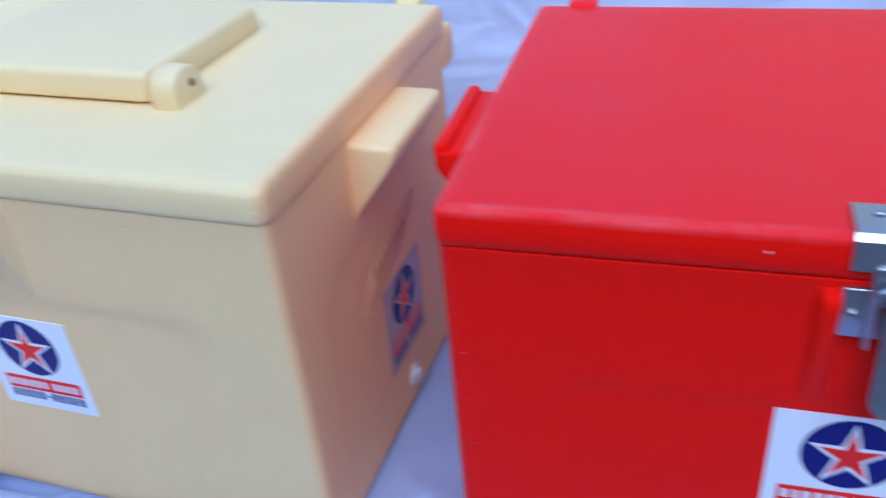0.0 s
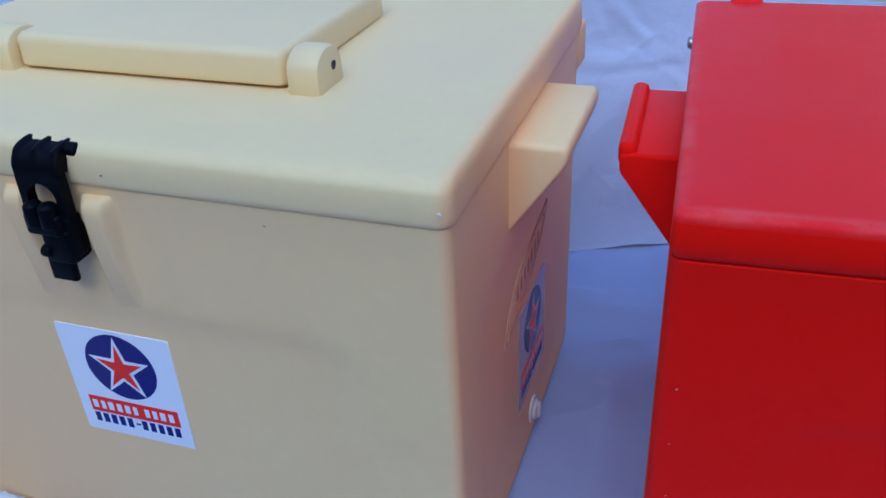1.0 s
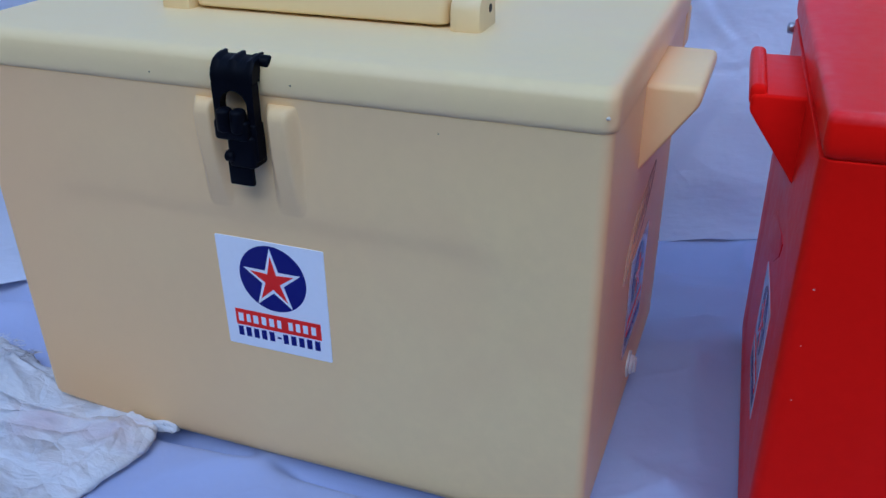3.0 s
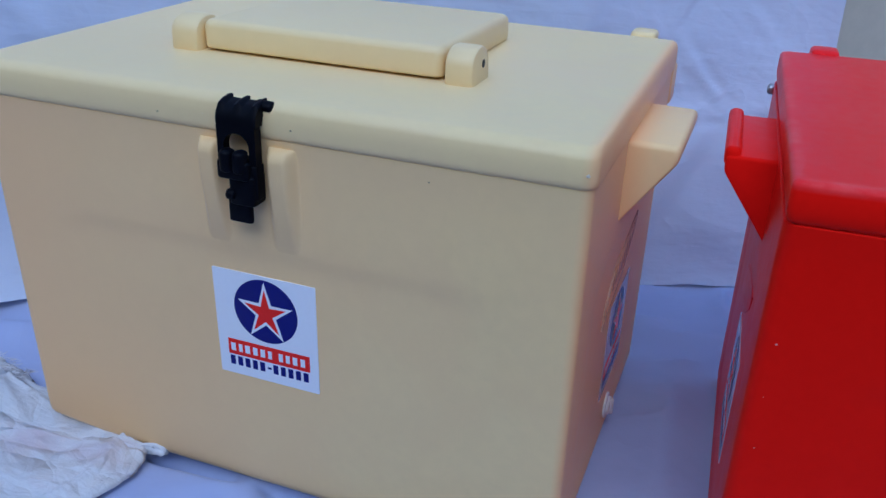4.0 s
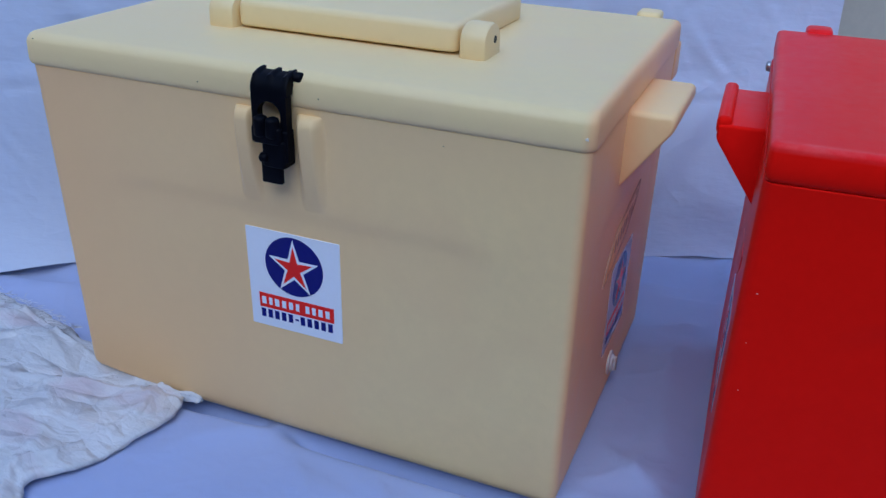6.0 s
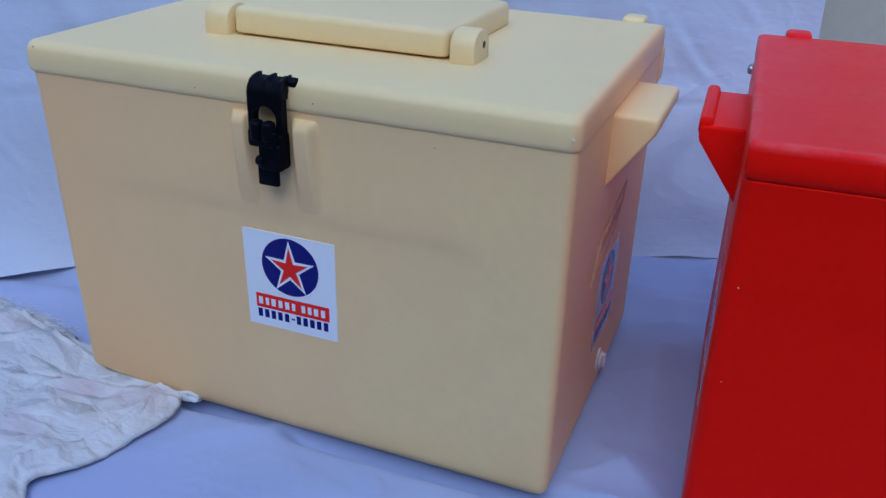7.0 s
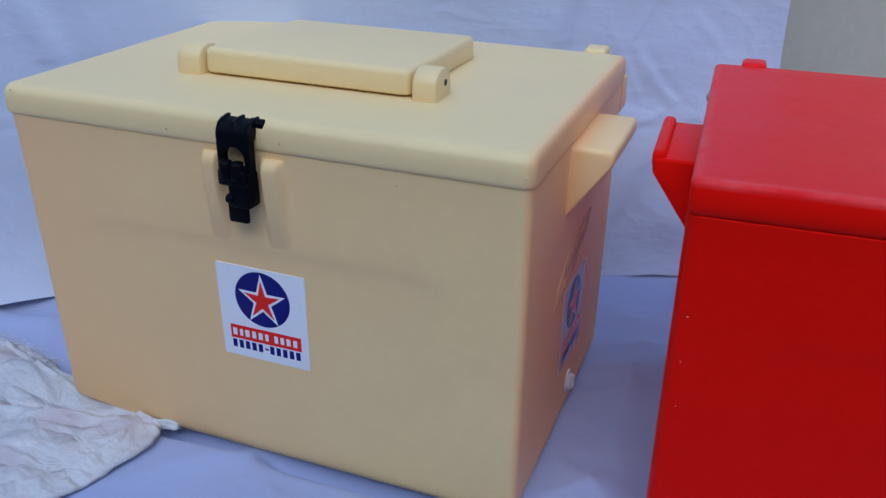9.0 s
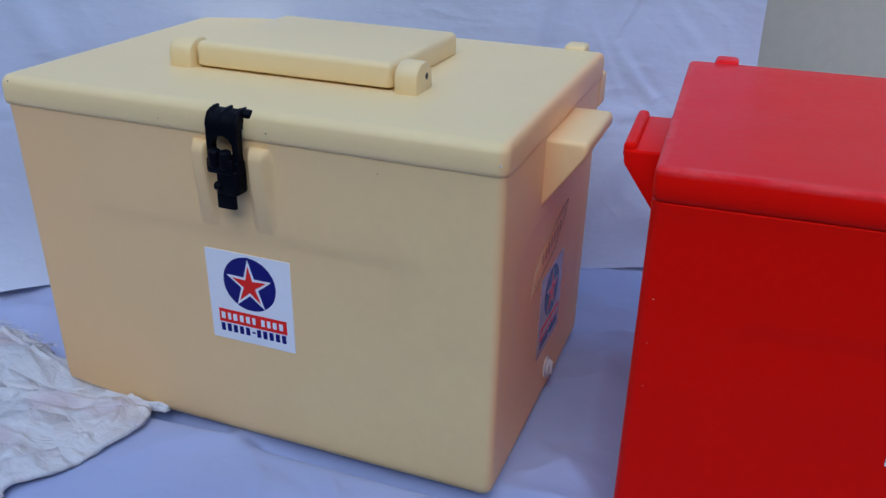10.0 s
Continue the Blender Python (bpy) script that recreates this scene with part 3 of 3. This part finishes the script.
def label_sticker(parent, place, w=0.100, h=0.107, paper=PAPER):
    """Square paper label: navy disc with a white-edged red star, a red band and a line of navy marks."""
    def flat(name, outline, w0, mat, up=0.0003):
        return part(name, extruded(outline, lambda u, v, t: place(u + 0.0008, v + 0.0013, w0 + t), up), mat, sheet)
    sheet = part("label_sticker", extruded(rounded(-w / 2, w / 2, -h / 2, h / 2, 0.001, 2), lambda u, v, t: place(u, v, t - 0.002), 0.0024), paper, parent, "white square label with a red star on a navy disc")
    cy = h * 0.165
    r = w * 0.312
    flat("disc", [(r * math.cos(2 * math.pi * k / 48), cy + r * math.sin(2 * math.pi * k / 48)) for k in range(48)], 0.0004, NAVY)
    flat("star_border", [(u * 0.96, cy - 0.0016 + v * 1.05) for u, v in star_outline(r * 0.93, 0.375)], 0.0007, paper)
    flat("star", [(u * 0.96, cy - 0.0016 + v * 1.05) for u, v in star_outline(r * 0.71, 0.33)], 0.0010, INK_RED)
    bw, by = w * 0.41, -h * 0.243
    flat("band", [(-bw, by - 0.0080), (bw, by - 0.0080), (bw, by + 0.0080), (-bw, by + 0.0080)], 0.0004, INK_RED)
    x = -bw + 0.0028
    for wd in (6.6, 5.2, 6.8, 6.2, 6.4, 5.2, 0, 5.8, 5.6, 6.4, 6.2):
        if wd:
            wd *= 0.00106
            flat("band_mark", [(x, by - 0.0040), (x + wd * 0.66, by - 0.0040), (x + wd * 0.66, by + 0.0040), (x, by + 0.0040)], 0.0007, paper)
            x += wd + 0.00095
        else:
            x += 0.0042
    x, by = -bw + 0.001, -h * 0.378
    for k in range(11):
        wd, hh = (0.0040, 0.0009) if k == 5 else (0.0058, 0.0047)
        iw = wd if k == 5 else wd * 0.84
        flat("bar", [(x, by - hh), (x + iw, by - hh), (x + iw, by + hh), (x, by + hh)], 0.0004, NAVY)
        x += wd + 0.0018
    return sheet


def end_fittings(parent, colour, side, plug_mat):
    """What an end wall carries: a raised lozenge badge, a paper label and the drain plug."""
    def at(u, v, t):
        tt = 1 - v / H
        xx = (W - 0.0019 - 0.001 * tt) if side > 0 else -0.0046
        return (xx + side * t, 0.198 + side * u, v)
    loz = [(-0.070, 0.182), (-0.045, 0.186), (0.020, 0.200), (0.062, 0.226), (0.072, 0.242), (0.040, 0.238), (-0.030, 0.226), (-0.060, 0.204)]
    badge = part("raised_badge", extruded(loz, lambda u, v, t: at(u, v, t - 0.0004), 0.0012, 0.0005), colour, parent)
    if side > 0:
        # grime has settled along the moulded outlines and letters
        for f0, f1 in ((1.03, 0.985), (0.86, 0.82)):
            bm = bmesh.new()
            loops = []
            for f, t in ((f0, -0.0004), (f0, 0.0011), (f1, 0.0011), (f1, -0.0004)):
                loops.append([bm.verts.new(at(u * f, 0.211 + (v - 0.211) * (f * 1.1 - 0.1), t)) for u, v in loz])
            n = len(loz)
            for a, b in zip(loops, loops[1:]):
                for k in range(n):
                    bm.faces.new((a[k], a[(k + 1) % n], b[(k + 1) % n], b[k]))
            part("badge_outline", bm, GRIME, badge, "brown grimy moulded outline")
        for k in range(7):
            u0 = -0.036 + 0.012 * k
            v0 = 0.2035 + 0.0019 * k
            part("badge_bar", extruded([(u0, v0), (u0 + 0.006, v0 + 0.001), (u0 + 0.006, v0 + 0.014), (u0, v0 + 0.013)], lambda u, v, t: at(u, v, 0.0006 + t), 0.0006, 0.0002), GRIME, badge)
    label_sticker(parent, lambda u, v, t: at(u + (0.023 if side > 0 else 0.028), 0.128 + v, 0.0004 + t), 0.098, 0.105, RED_LIT_PAPER if side > 0 else PALE_PAPER)
    if side < 0:
        return
    plug = part("drain_plug", rod(at(0.030, 0.036, -0.004), at(0.030, 0.036, 0.002), 0.014, 20, 0.001), plug_mat, parent, "round plastic drain plug")
    part("plug_cap", rod(at(0.030, 0.036, 0.002), at(0.030, 0.036, 0.005), 0.010, 18, 0.0012), plug_mat, plug)
    if side > 0:
        part("plug_wing", block(*sorted((at(0.030, 0, 0.004)[0], at(0.030, 0, 0.009)[0])), 0.198 + side * 0.030 - 0.003, 0.198 + side * 0.030 + 0.003, 0.028, 0.045, 0.002, 0.001), plug_mat, plug)


def lid_grip(box, colour):
    """Folded-down carrying plate hinged between two posts on the lid."""
    z = H + LID - 0.001
    plate = block(0.1575, 0.3890, 0.110, 0.302, z + 0.0045, z + 0.0305, 0.008, 0.0065, 0.003, 5)
    for v in plate.verts:   # the plate sags a little towards its free edge
        v.co.z -= 0.003 * max(0.0, (v.co.y - 0.13) / 0.17)
    part("grip_plate", plate, colour, box)
    part("grip_web", block(0.170, 0.378, 0.125, 0.290, z - 0.001, z + 0.006, 0.004, 0.001), colour, box)
    for x0, x1 in ((0.127, 0.1555), (0.3930, 0.4185)):
        prof = [(0.106, z - 0.002), (0.104, z + 0.003), (0.104, z + 0.018)]
        prof += [(0.125 - 0.021 * math.cos(radians(a)), z + 0.018 + 0.0145 * math.sin(radians(a))) for a in (20, 40, 60, 75, 90, 105, 120, 140, 160)]
        prof += [(0.146, z + 0.018), (0.147, z + 0.003), (0.145, z - 0.002)]
        rings = []
        for x, k in ((x0, 0.0035), (x0 + 0.001, 0.0014), (x0 + 0.004, 0), (x1 - 0.004, 0), (x1 - 0.001, 0.0014), (x1, 0.0035)):
            rings.append([(x, 0.129 + (y - 0.129) * (1 - k / 0.02), z - 0.002 + (w - z + 0.002) * (1 - k / 0.036)) for y, w in prof])
        post = part("grip_post", skin(rings), colour, box)
        out = x1 if x0 > 0.3 else x0
        sgn = 1 if x0 > 0.3 else -1
        part("pin_hole", rod((out - sgn * 0.003, 0.130, z + 0.017), (out + sgn * 0.0004, 0.130, z + 0.017), 0.0034, 12), HOLE, post, "dark pin hole")


def rubber_latch(box):
    """Black rubber T-latch: an arched strap hooked over the lid, a two-lobed keeper and a pull tab."""
    cx = 0.2715
    yf, th = -0.0155, 0.008
    # strap with an arched opening
    n = 56
    oc = (cx, 0.3535)
    bm = bmesh.new()
    loops = {}
    for name, y in (("front", yf), ("back", yf + th)):
        outer, inner = [], []
        for k in range(n):
            a = 2 * math.pi * k / n
            c, s = math.cos(a), math.sin(a)
            hw, up, dn = 0.0205, 0.0230, 0.030 if c < 0 else 0.042
            d = min(hw / abs(c) if abs(c) > 1e-6 else 9, (up / s) if s > 1e-6 else 9, (dn / -s) if s < -1e-6 else 9)
            ease = 0.0008 if name == "front" else 0.0
            outer.append(bm.verts.new((oc[0] + (d - ease) * c, y, oc[1] + (d - ease) * s)))
            ri = 0.0130 if s > 0 else min(0.0130 / abs(c) if abs(c) > 1e-6 else 9, 0.020 / -s if s < -1e-6 else 9)
            ri *= 1.0 + 0.12 * max(0.0, s)
            inner.append(bm.verts.new((oc[0] + ri * c, y, oc[1] + ri * s)))
        loops[name] = (outer, inner)
    for k in range(n):
        m = (k + 1) % n
        fo, fi = loops["front"]
        bo, bi = loops["back"]
        bm.faces.new((fo[k], fo[m], fi[m], fi[k]))
        bm.faces.new((bo[k], bi[k], bi[m], bo[m]))
        bm.faces.new((fo[k], bo[k], bo[m], fo[m]))
        bm.faces.new((fi[k], fi[m], bi[m], bi[k]))
    latch = part("rubber_latch", bm, RUBBER, box, "black rubber T-latch hooked over the lid")
    # hook over the lid's rim, ridged across its top
    rings = []
    m = 28
    top = H + LID
    for i in range(m + 1):
        x = cx - 0.0205 + 0.0410 * i / m
        rg = 0.0022 * max(0, math.cos((x - cx) / 0.0444 * 2 * math.pi * 2.5)) + 0.0010
        ends = 0.001 if i in (0, m) else 0
        out = [(yf - 0.0003 + ends, top - 0.015), (yf - 0.0003 + ends, top - 0.010), (yf + 0.002, top - 0.004 - ends), (yf + 0.006, top + 0.0005 + rg - ends), (-0.005, top + 0.0025 + rg - ends), (0.001, top + 0.0035 + rg - ends), (0.0060, top + 0.0035 + rg - ends), (0.0090, top + 0.001)]
        inn = [(0.0090, top - 0.002), (0.002, top - 0.003), (-0.0035, top - 0.008), (-0.0050, top - 0.015)]
        rings.append([(x, y, z) for y, z in out + inn])
    part("hook", skin(rings), RUBBER, latch)
    part("hook_bead", rod((cx + 0.014, 0.0015, top + 0.0010), (cx + 0.0268, 0.0015, top + 0.0002), 0.0054, 16, 0.003), RUBBER, latch)
    # keeper in the opening: two lobes on a waist
    lobes = [rod((cx + sx * 0.0068 - 0.0010, yf - 0.003, 0.3505), (cx + sx * 0.0068 - 0.0010, yf - 0.003, 0.3360), 0.0068, 14, 0.004) for sx in (-1, 1)]
    waist = block(cx - 0.0185, cx + 0.0150, yf - 0.006, yf + 0.014, 0.3255, 0.344, 0.004, 0.003)
    part("keeper", merged(waist, *lobes), RUBBER, latch)
    lower = block(cx - 0.0085, cx + 0.0185, yf - 0.004, yf + 0.016, 0.3005, 0.330, 0.004, 0.003)
    rail = block(cx + 0.002, cx + 0.0205, yf - 0.001, yf + th + 0.004, 0.306, 0.340, 0.003, 0.002)
    nub = rod((cx - 0.0088, yf - 0.002, 0.3105), (cx - 0.003, yf - 0.002, 0.3105), 0.0052, 12, 0.002)
    part("waist", merged(lower, rail, nub), RUBBER, latch)
    tab = block(cx - 0.0115, cx + 0.0130, yf - 0.002, yf + 0.004, 0.283, 0.307, 0.003, 0.0015)
    part("pull_tab", tab, RUBBER, latch)
    # the whole latch is small: bring every piece to size about its middle
    for ob in (latch, *latch.children):
        for v in ob.data.vertices:
            v.co.x = cx - 0.0015 + (v.co.x - cx) * 0.86
            v.co.z = 0.3395 + (v.co.z - 0.338) * 0.86


def steel_latch(box):
    """Bright steel toggle latch: a bent strike on the lid, a wire bail, a base plate and a lever."""
    cx = 0.2790
    top = H + LID
    # strike: a flange on the lid's top, bent down the front
    rings = []
    for x, k in ((cx - 0.0385, 0), (cx + 0.0385, 0)):
        out = [(0.030, top + 0.0042), (0.004, top + 0.0042), (-0.002, top + 0.0030), (-0.0052, top - 0.001), (-0.0060, top - 0.020), (-0.0042, top - 0.020), (-0.0034, top - 0.002), (-0.001, top + 0.001), (0.004, top + 0.0020), (0.030, top + 0.0020)]
        rings.append([(x, y, z) for y, z in out])
    latch = part("steel_latch", skin(rings), STEEL, box, "galvanised steel toggle latch")
    part("strike_tongue", block(cx - 0.026, cx + 0.026, -0.0085, -0.0055, top - 0.042, top - 0.016, 0.003, 0.0008, axis="y"), STEEL, latch)
    for sx in (-1, 1):
        part("rivet", rod((cx + sx * 0.024, 0.018, top + 0.003), (cx + sx * 0.024, 0.018, top + 0.0055), 0.0042, 14, 0.0022), STEEL, latch)
    base = part("base_plate", block(cx - 0.040, cx + 0.040, -0.004, front_y(0.34) + 0.001, 0.322, 0.3565, 0.003, 0.001, axis="y"), STEEL, latch)
    for sx in (-1, 1):
        part("rivet", rod((cx + sx * 0.033, -0.003, 0.339), (cx + sx * 0.033, -0.0055, 0.339), 0.0036, 12, 0.002), STEEL, latch)
        part("cheek", block(cx + sx * 0.0245 - 0.0012, cx + sx * 0.0245 + 0.0012, -0.016, -0.003, 0.322, 0.352, 0.001, 0.0006), STEEL, latch)
    # wire bail from the lever's pivot up round the tongue
    pts = [(cx - 0.0245, -0.014, 0.331), (cx - 0.0245, -0.0145, 0.356), (cx - 0.0225, -0.0145, 0.3615), (cx - 0.017, -0.0145, 0.3640), (cx + 0.017, -0.0145, 0.3640), (cx + 0.0225, -0.0145, 0.3615), (cx + 0.0245, -0.0145, 0.356), (cx + 0.0245, -0.014, 0.331)]
    segs = [rod(a, b, 0.0021, 10, 0.0015) for a, b in zip(pts, pts[1:])]
    part("wire_bail", merged(*segs), STEEL, latch)
    lever = rounded(-0.018, 0.018, -0.075, 0.0, 0.010, 6)
    rings = []
    for t, k in ((0.0, 0.0), (0.0016, 0.0), (0.002, 0.0004)):
        ring = []
        for u, v in lever:
            bend = -0.010 * (max(0.0, -v - 0.045) / 0.03) ** 1.5
            ring.append((cx + u * (1 - k * 20), -0.016 + bend - t, 0.356 + v))
        rings.append(ring)
    part("lever", skin(rings), STEEL, latch)


def blemish(parent, name, x, y, z, r, material, label):
    """A fleck of dirt or a chipped spot, barely proud of the skin."""
    bm = bmesh.new()
    bmesh.ops.create_icosphere(bm, subdivisions=2, radius=1.0)
    for v in bm.verts:
        k = 1 + 0.25 * math.sin(7 * v.co.x + 5 * v.co.z + x * 900)
        v.co = Vector((x + v.co.x * r * k, y + v.co.y * 0.0006, z + v.co.z * r * 0.8 * k))
    part(name, bm, material, parent, label)


def cool_box(label, colour, lid_colour, latch, ridge, sticker_z, sticker_x, plug_mat, ease, end, flare, taper, pin_out):
    box = new("cool_box")
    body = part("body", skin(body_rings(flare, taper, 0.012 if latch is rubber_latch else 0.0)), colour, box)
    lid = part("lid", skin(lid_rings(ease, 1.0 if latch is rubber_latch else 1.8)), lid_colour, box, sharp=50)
    for x0, x1 in ((0.226, 0.2475), (0.2885, 0.3125)) if latch is rubber_latch else ((0.2265, 0.2415), (0.3165, 0.3315)):
        grip_rib(body, colour, x0, x1)
    for side in (-1, 1):
        side_handle(body, colour, side, ridge)
    end_fittings(box, colour, end, plug_mat)
    hinge_set(body, lid, 0.0365, colour, lid_colour, -1, pin_out)
    hinge_set(body, lid, W - 0.0365, colour, lid_colour, 1, pin_out)
    if latch is rubber_latch:
        lid_grip(box, lid_colour)
        for x, y, z, r in ((0.3113, -0.0030, 0.3699, 0.0011), (0.5243, -0.0005, 0.3840, 0.0010), (0.190, -0.0030, 0.3686, 0.0009), (0.0085, -0.0024, 0.3732, 0.0011), (0.004, -0.0010, 0.3845, 0.0012)):
            blemish(lid, "dirt_speck", x, y, z, r * 0.75, SPECK, "dark speck of dirt")
        blemish(lid, "chip", 0.5405, -0.0026, 0.3715, 0.0015, IVORY_CHIP, "pale chipped spot")
        blemish(body, "dirt_speck", 0.4235, front_y(0.346) - 0.0002, 0.346, 0.0007, SPECK, "dark speck of dirt")
    else:
        for x, z, r in ((0.0065, 0.270, 0.0012), (0.0075, 0.181, 0.0009), (0.0060, 0.226, 0.0007)):
            blemish(body, "chip", x, front_y(z) + 0.0004, z, r, CHIP, "pale chipped spot")
        blemish(lid, "chip", 0.1960, -0.0030, 0.3760, 0.0014, CHIP, "pale chipped spot")
    latch(box)
    sunk = min(recess(sticker_x, sticker_z - 0.0535), recess(sticker_x, sticker_z + 0.0535)) - 0.0003
    label_sticker(box, lambda u, v, t: (sticker_x + u, front_y(sticker_z + v) + sunk - t, sticker_z + v))
    return tagged(box, label, "cool box", "insulated boxes")


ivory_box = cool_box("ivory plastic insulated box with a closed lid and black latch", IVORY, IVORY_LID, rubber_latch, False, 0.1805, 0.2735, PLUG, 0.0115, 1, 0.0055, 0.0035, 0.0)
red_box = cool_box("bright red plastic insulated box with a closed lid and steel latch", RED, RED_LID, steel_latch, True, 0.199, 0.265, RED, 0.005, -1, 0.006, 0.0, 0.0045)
red_box.matrix_basis = pose(0.674, 0.001, 0, 0, 0, 3.0)


# ---- the crumpled sack under the ivory box's corner ----
def sack():
    """A flattened woven sack: two layers with a puffy edge, its twisted mouth caught under the box."""
    outline = [(-0.75, 0.02), (-0.55, 0.10), (-0.36, 0.115), (-0.20, 0.084), (-0.12, 0.070), (-0.05, 0.050), (0.03, 0.036), (0.09, 0.024), (0.124, 0.008), (0.138, -0.010),
               (0.142, -0.036), (0.135, -0.070), (0.125, -0.102), (0.111, -0.136), (0.086, -0.164), (0.092, -0.180), (0.108, -0.215), (0.09, -0.28), (-0.08, -0.37), (-0.35, -0.42), (-0.62, -0.36), (-0.78, -0.18)]
    cx, cy = -0.25, -0.13
    # smooth the outline round its corners
    pts = []
    k = len(outline)
    for i in range(k):
        p0, p1, p2, p3 = (Vector(outline[(i + j) % k]) for j in (-1, 0, 1, 2))
        for s in range(14):
            t = s / 14
            q = 0.5 * ((2 * p1) + (p2 - p0) * t + (2 * p0 - 5 * p1 + 4 * p2 - p3) * t * t + (3 * p1 - p0 - 3 * p2 + p3) * t ** 3)
            pts.append((q.x, q.y))
    n = len(pts)
    bm = bmesh.new()

    def crinkle(x, y):
        # sharp creases between small flat facets
        h = 0.0
        for sc, amp, w in ((9.0, 0.0050, 0.12), (20.0, 0.0022, 0.14)):
            q = Vector((x + 0.02 * wave((x, y, 5.0), 12.0, 2), y * 1.3 + 0.02 * wave((y, x, 7.0), 12.0, 2), sc)) * sc
            dist, _ = noise.voronoi(q)
            h += amp * math.exp(-((dist[1] - dist[0]) / w) ** 2) - amp * 0.8 * dist[0]
        return h + 0.003

    def height(x, y, f):
        puff = (1 - f ** 3) * 0.012 + 0.009 * (1 - f ** 10)
        fq = f + 0.012 * wave((x, y, 3.0), 9.0, 2)
        puff += 0.0030 * math.exp(-((fq - 0.925) / 0.009) ** 2) - 0.0025 * math.exp(-((fq - 0.95) / 0.012) ** 2) + 0.002 * math.exp(-((fq - 0.985) / 0.012) ** 2)
        crumple = 0.010 * wave((x, y, 2.0), 8.0, 2) + 0.016 * (0.3 - abs(wave((x * 0.8 + y * 0.3, y, 6.0), 7.0, 2))) + crinkle(x, y)
        z = puff + crumple * min(1, (1 - f) * 6 + 0.45)
        # pressed down where the box stands on it
        k = max(0.0, min(1.0, (0.05 - max(0.005 - x, 0.012 - y, 0) * 1.0) / 0.05)) if x > -0.06 and y > -0.05 else 0.0
        if x > 0.0 and y > 0.004:
            return 0.002
        if x > -0.06:   # tucked away under the box's edge behind a last fold
            behind = y - (-0.021 + 0.28 * (x - 0.056))
            on = min(1.0, (x + 0.06) / 0.05)
            z += 0.005 * on * math.exp(-(min(behind, 0) / 0.012) ** 2) * min(1.0, max(0.0, (0.135 - x) / 0.03))
            z = max(z, 0.012 * on * min(1.0, (1 - f) * 14))
            drop = max(0.0, min(1.0, behind / 0.005))
            return max(z * (1 - drop * on), 0.0015)
        return max(z * (1 - 0.75 * k), 0.004)
    rings = []
    M = 80
    for j in range(1, M + 1):
        f = j / M
        ring = []
        for x, y in pts:
            px, py = cx + (x - cx) * f, cy + (y - cy) * f
            jitter = (0.004 * wave((px, py, 9.0), 25.0, 2) + 0.003 * wave((px, py, 4.0), 60.0, 2)) * max(0.0, (f - 0.9) / 0.1)
            px, py = px + jitter, py + jitter
            ring.append(bm.verts.new((px, py, height(px, py, f) + 0.004 + 0.003 * (f > 0.9))))
        rings.append(ring)
    mid = bm.verts.new((cx, cy, height(cx, cy, 0) + 0.004))
    for i in range(n):
        bm.faces.new((mid, rings[0][i], rings[0][(i + 1) % n]))
    for a, b in zip(rings, rings[1:]):
        for i in range(n):
            bm.faces.new((a[i], b[i], b[(i + 1) % n], a[(i + 1) % n]))
    # rolled hem and underside
    low = [bm.verts.new((cx + (x - cx) * 0.955, cy + (y - cy) * 0.955, 0.0015)) for x, y in pts]
    for i in range(n):
        bm.faces.new((rings[-1][i], low[i], low[(i + 1) % n], rings[-1][(i + 1) % n]))
    bm.faces.new(low[::-1])
    ob = part("woven_sack", bm, SACK, None, sharp=180)
    tagged(ob, "crumpled off-white woven plastic sack lying partly under the box", "sack")
    knot = []
    for i in range(19):
        t = i / 18
        c = Vector((0.100 + 0.047 * t, -0.004 + 0.013 * t - 0.003 * math.sin(t * 6.0), 0.0165 - 0.010 * t))
        r = 0.0085 * (1 - 0.35 * t) * (1 - 0.30 * math.exp(-((t - 0.45) / 0.12) ** 2)) * (1.0 if i < 18 else 0.5)
        ring = []
        for k in range(16):
            a = 2 * math.pi * k / 16 + 1.4 * t
            q = r * (1 + 0.20 * math.sin(3 * a + 4 * t) + 0.10 * math.sin(7 * a))
            ring.append(c + Vector((0.001 * math.sin(k * 3 + i), q * math.cos(a), q * 0.72 * math.sin(a))))
        knot.append(ring)
    part("twisted_corner", skin(knot), SACK, ob)
    # loose threads along the frayed edge
    rnd = random.Random(7)
    threads = bmesh.new()
    for i in range(260):
        x, y = pts[rnd.randrange(14 * 2, 14 * 5)]
        f = rnd.uniform(0.90, 0.985)
        p = Vector((cx + (x - cx) * f, cy + (y - cy) * f, 0.020 + 0.004 * rnd.random()))
        a = rnd.gauss(1.1, 0.7)
        run, lift, curl = rnd.uniform(0.004, 0.013), rnd.uniform(-0.2, 0.45), rnd.gauss(0, 1.1)
        r, ring = 0.00022, None
        for k in range(5):
            q = a + curl * k / 4
            if k:
                p = p + Vector((math.cos(q), math.sin(q), lift - 0.12 * k)) * run / 4
            side = Vector((-math.sin(q), math.cos(q), 0)) * r
            now = [threads.verts.new(p + o) for o in (side, Vector((0, 0, 1.6 * r)), -side)]
            if ring:
                for m in range(3):
                    threads.faces.new((ring[m], ring[(m + 1) % 3], now[(m + 1) % 3], now[m]))
            ring = now
    part("frayed_threads", threads, SACK, ob, "loose white plastic threads")


sack()
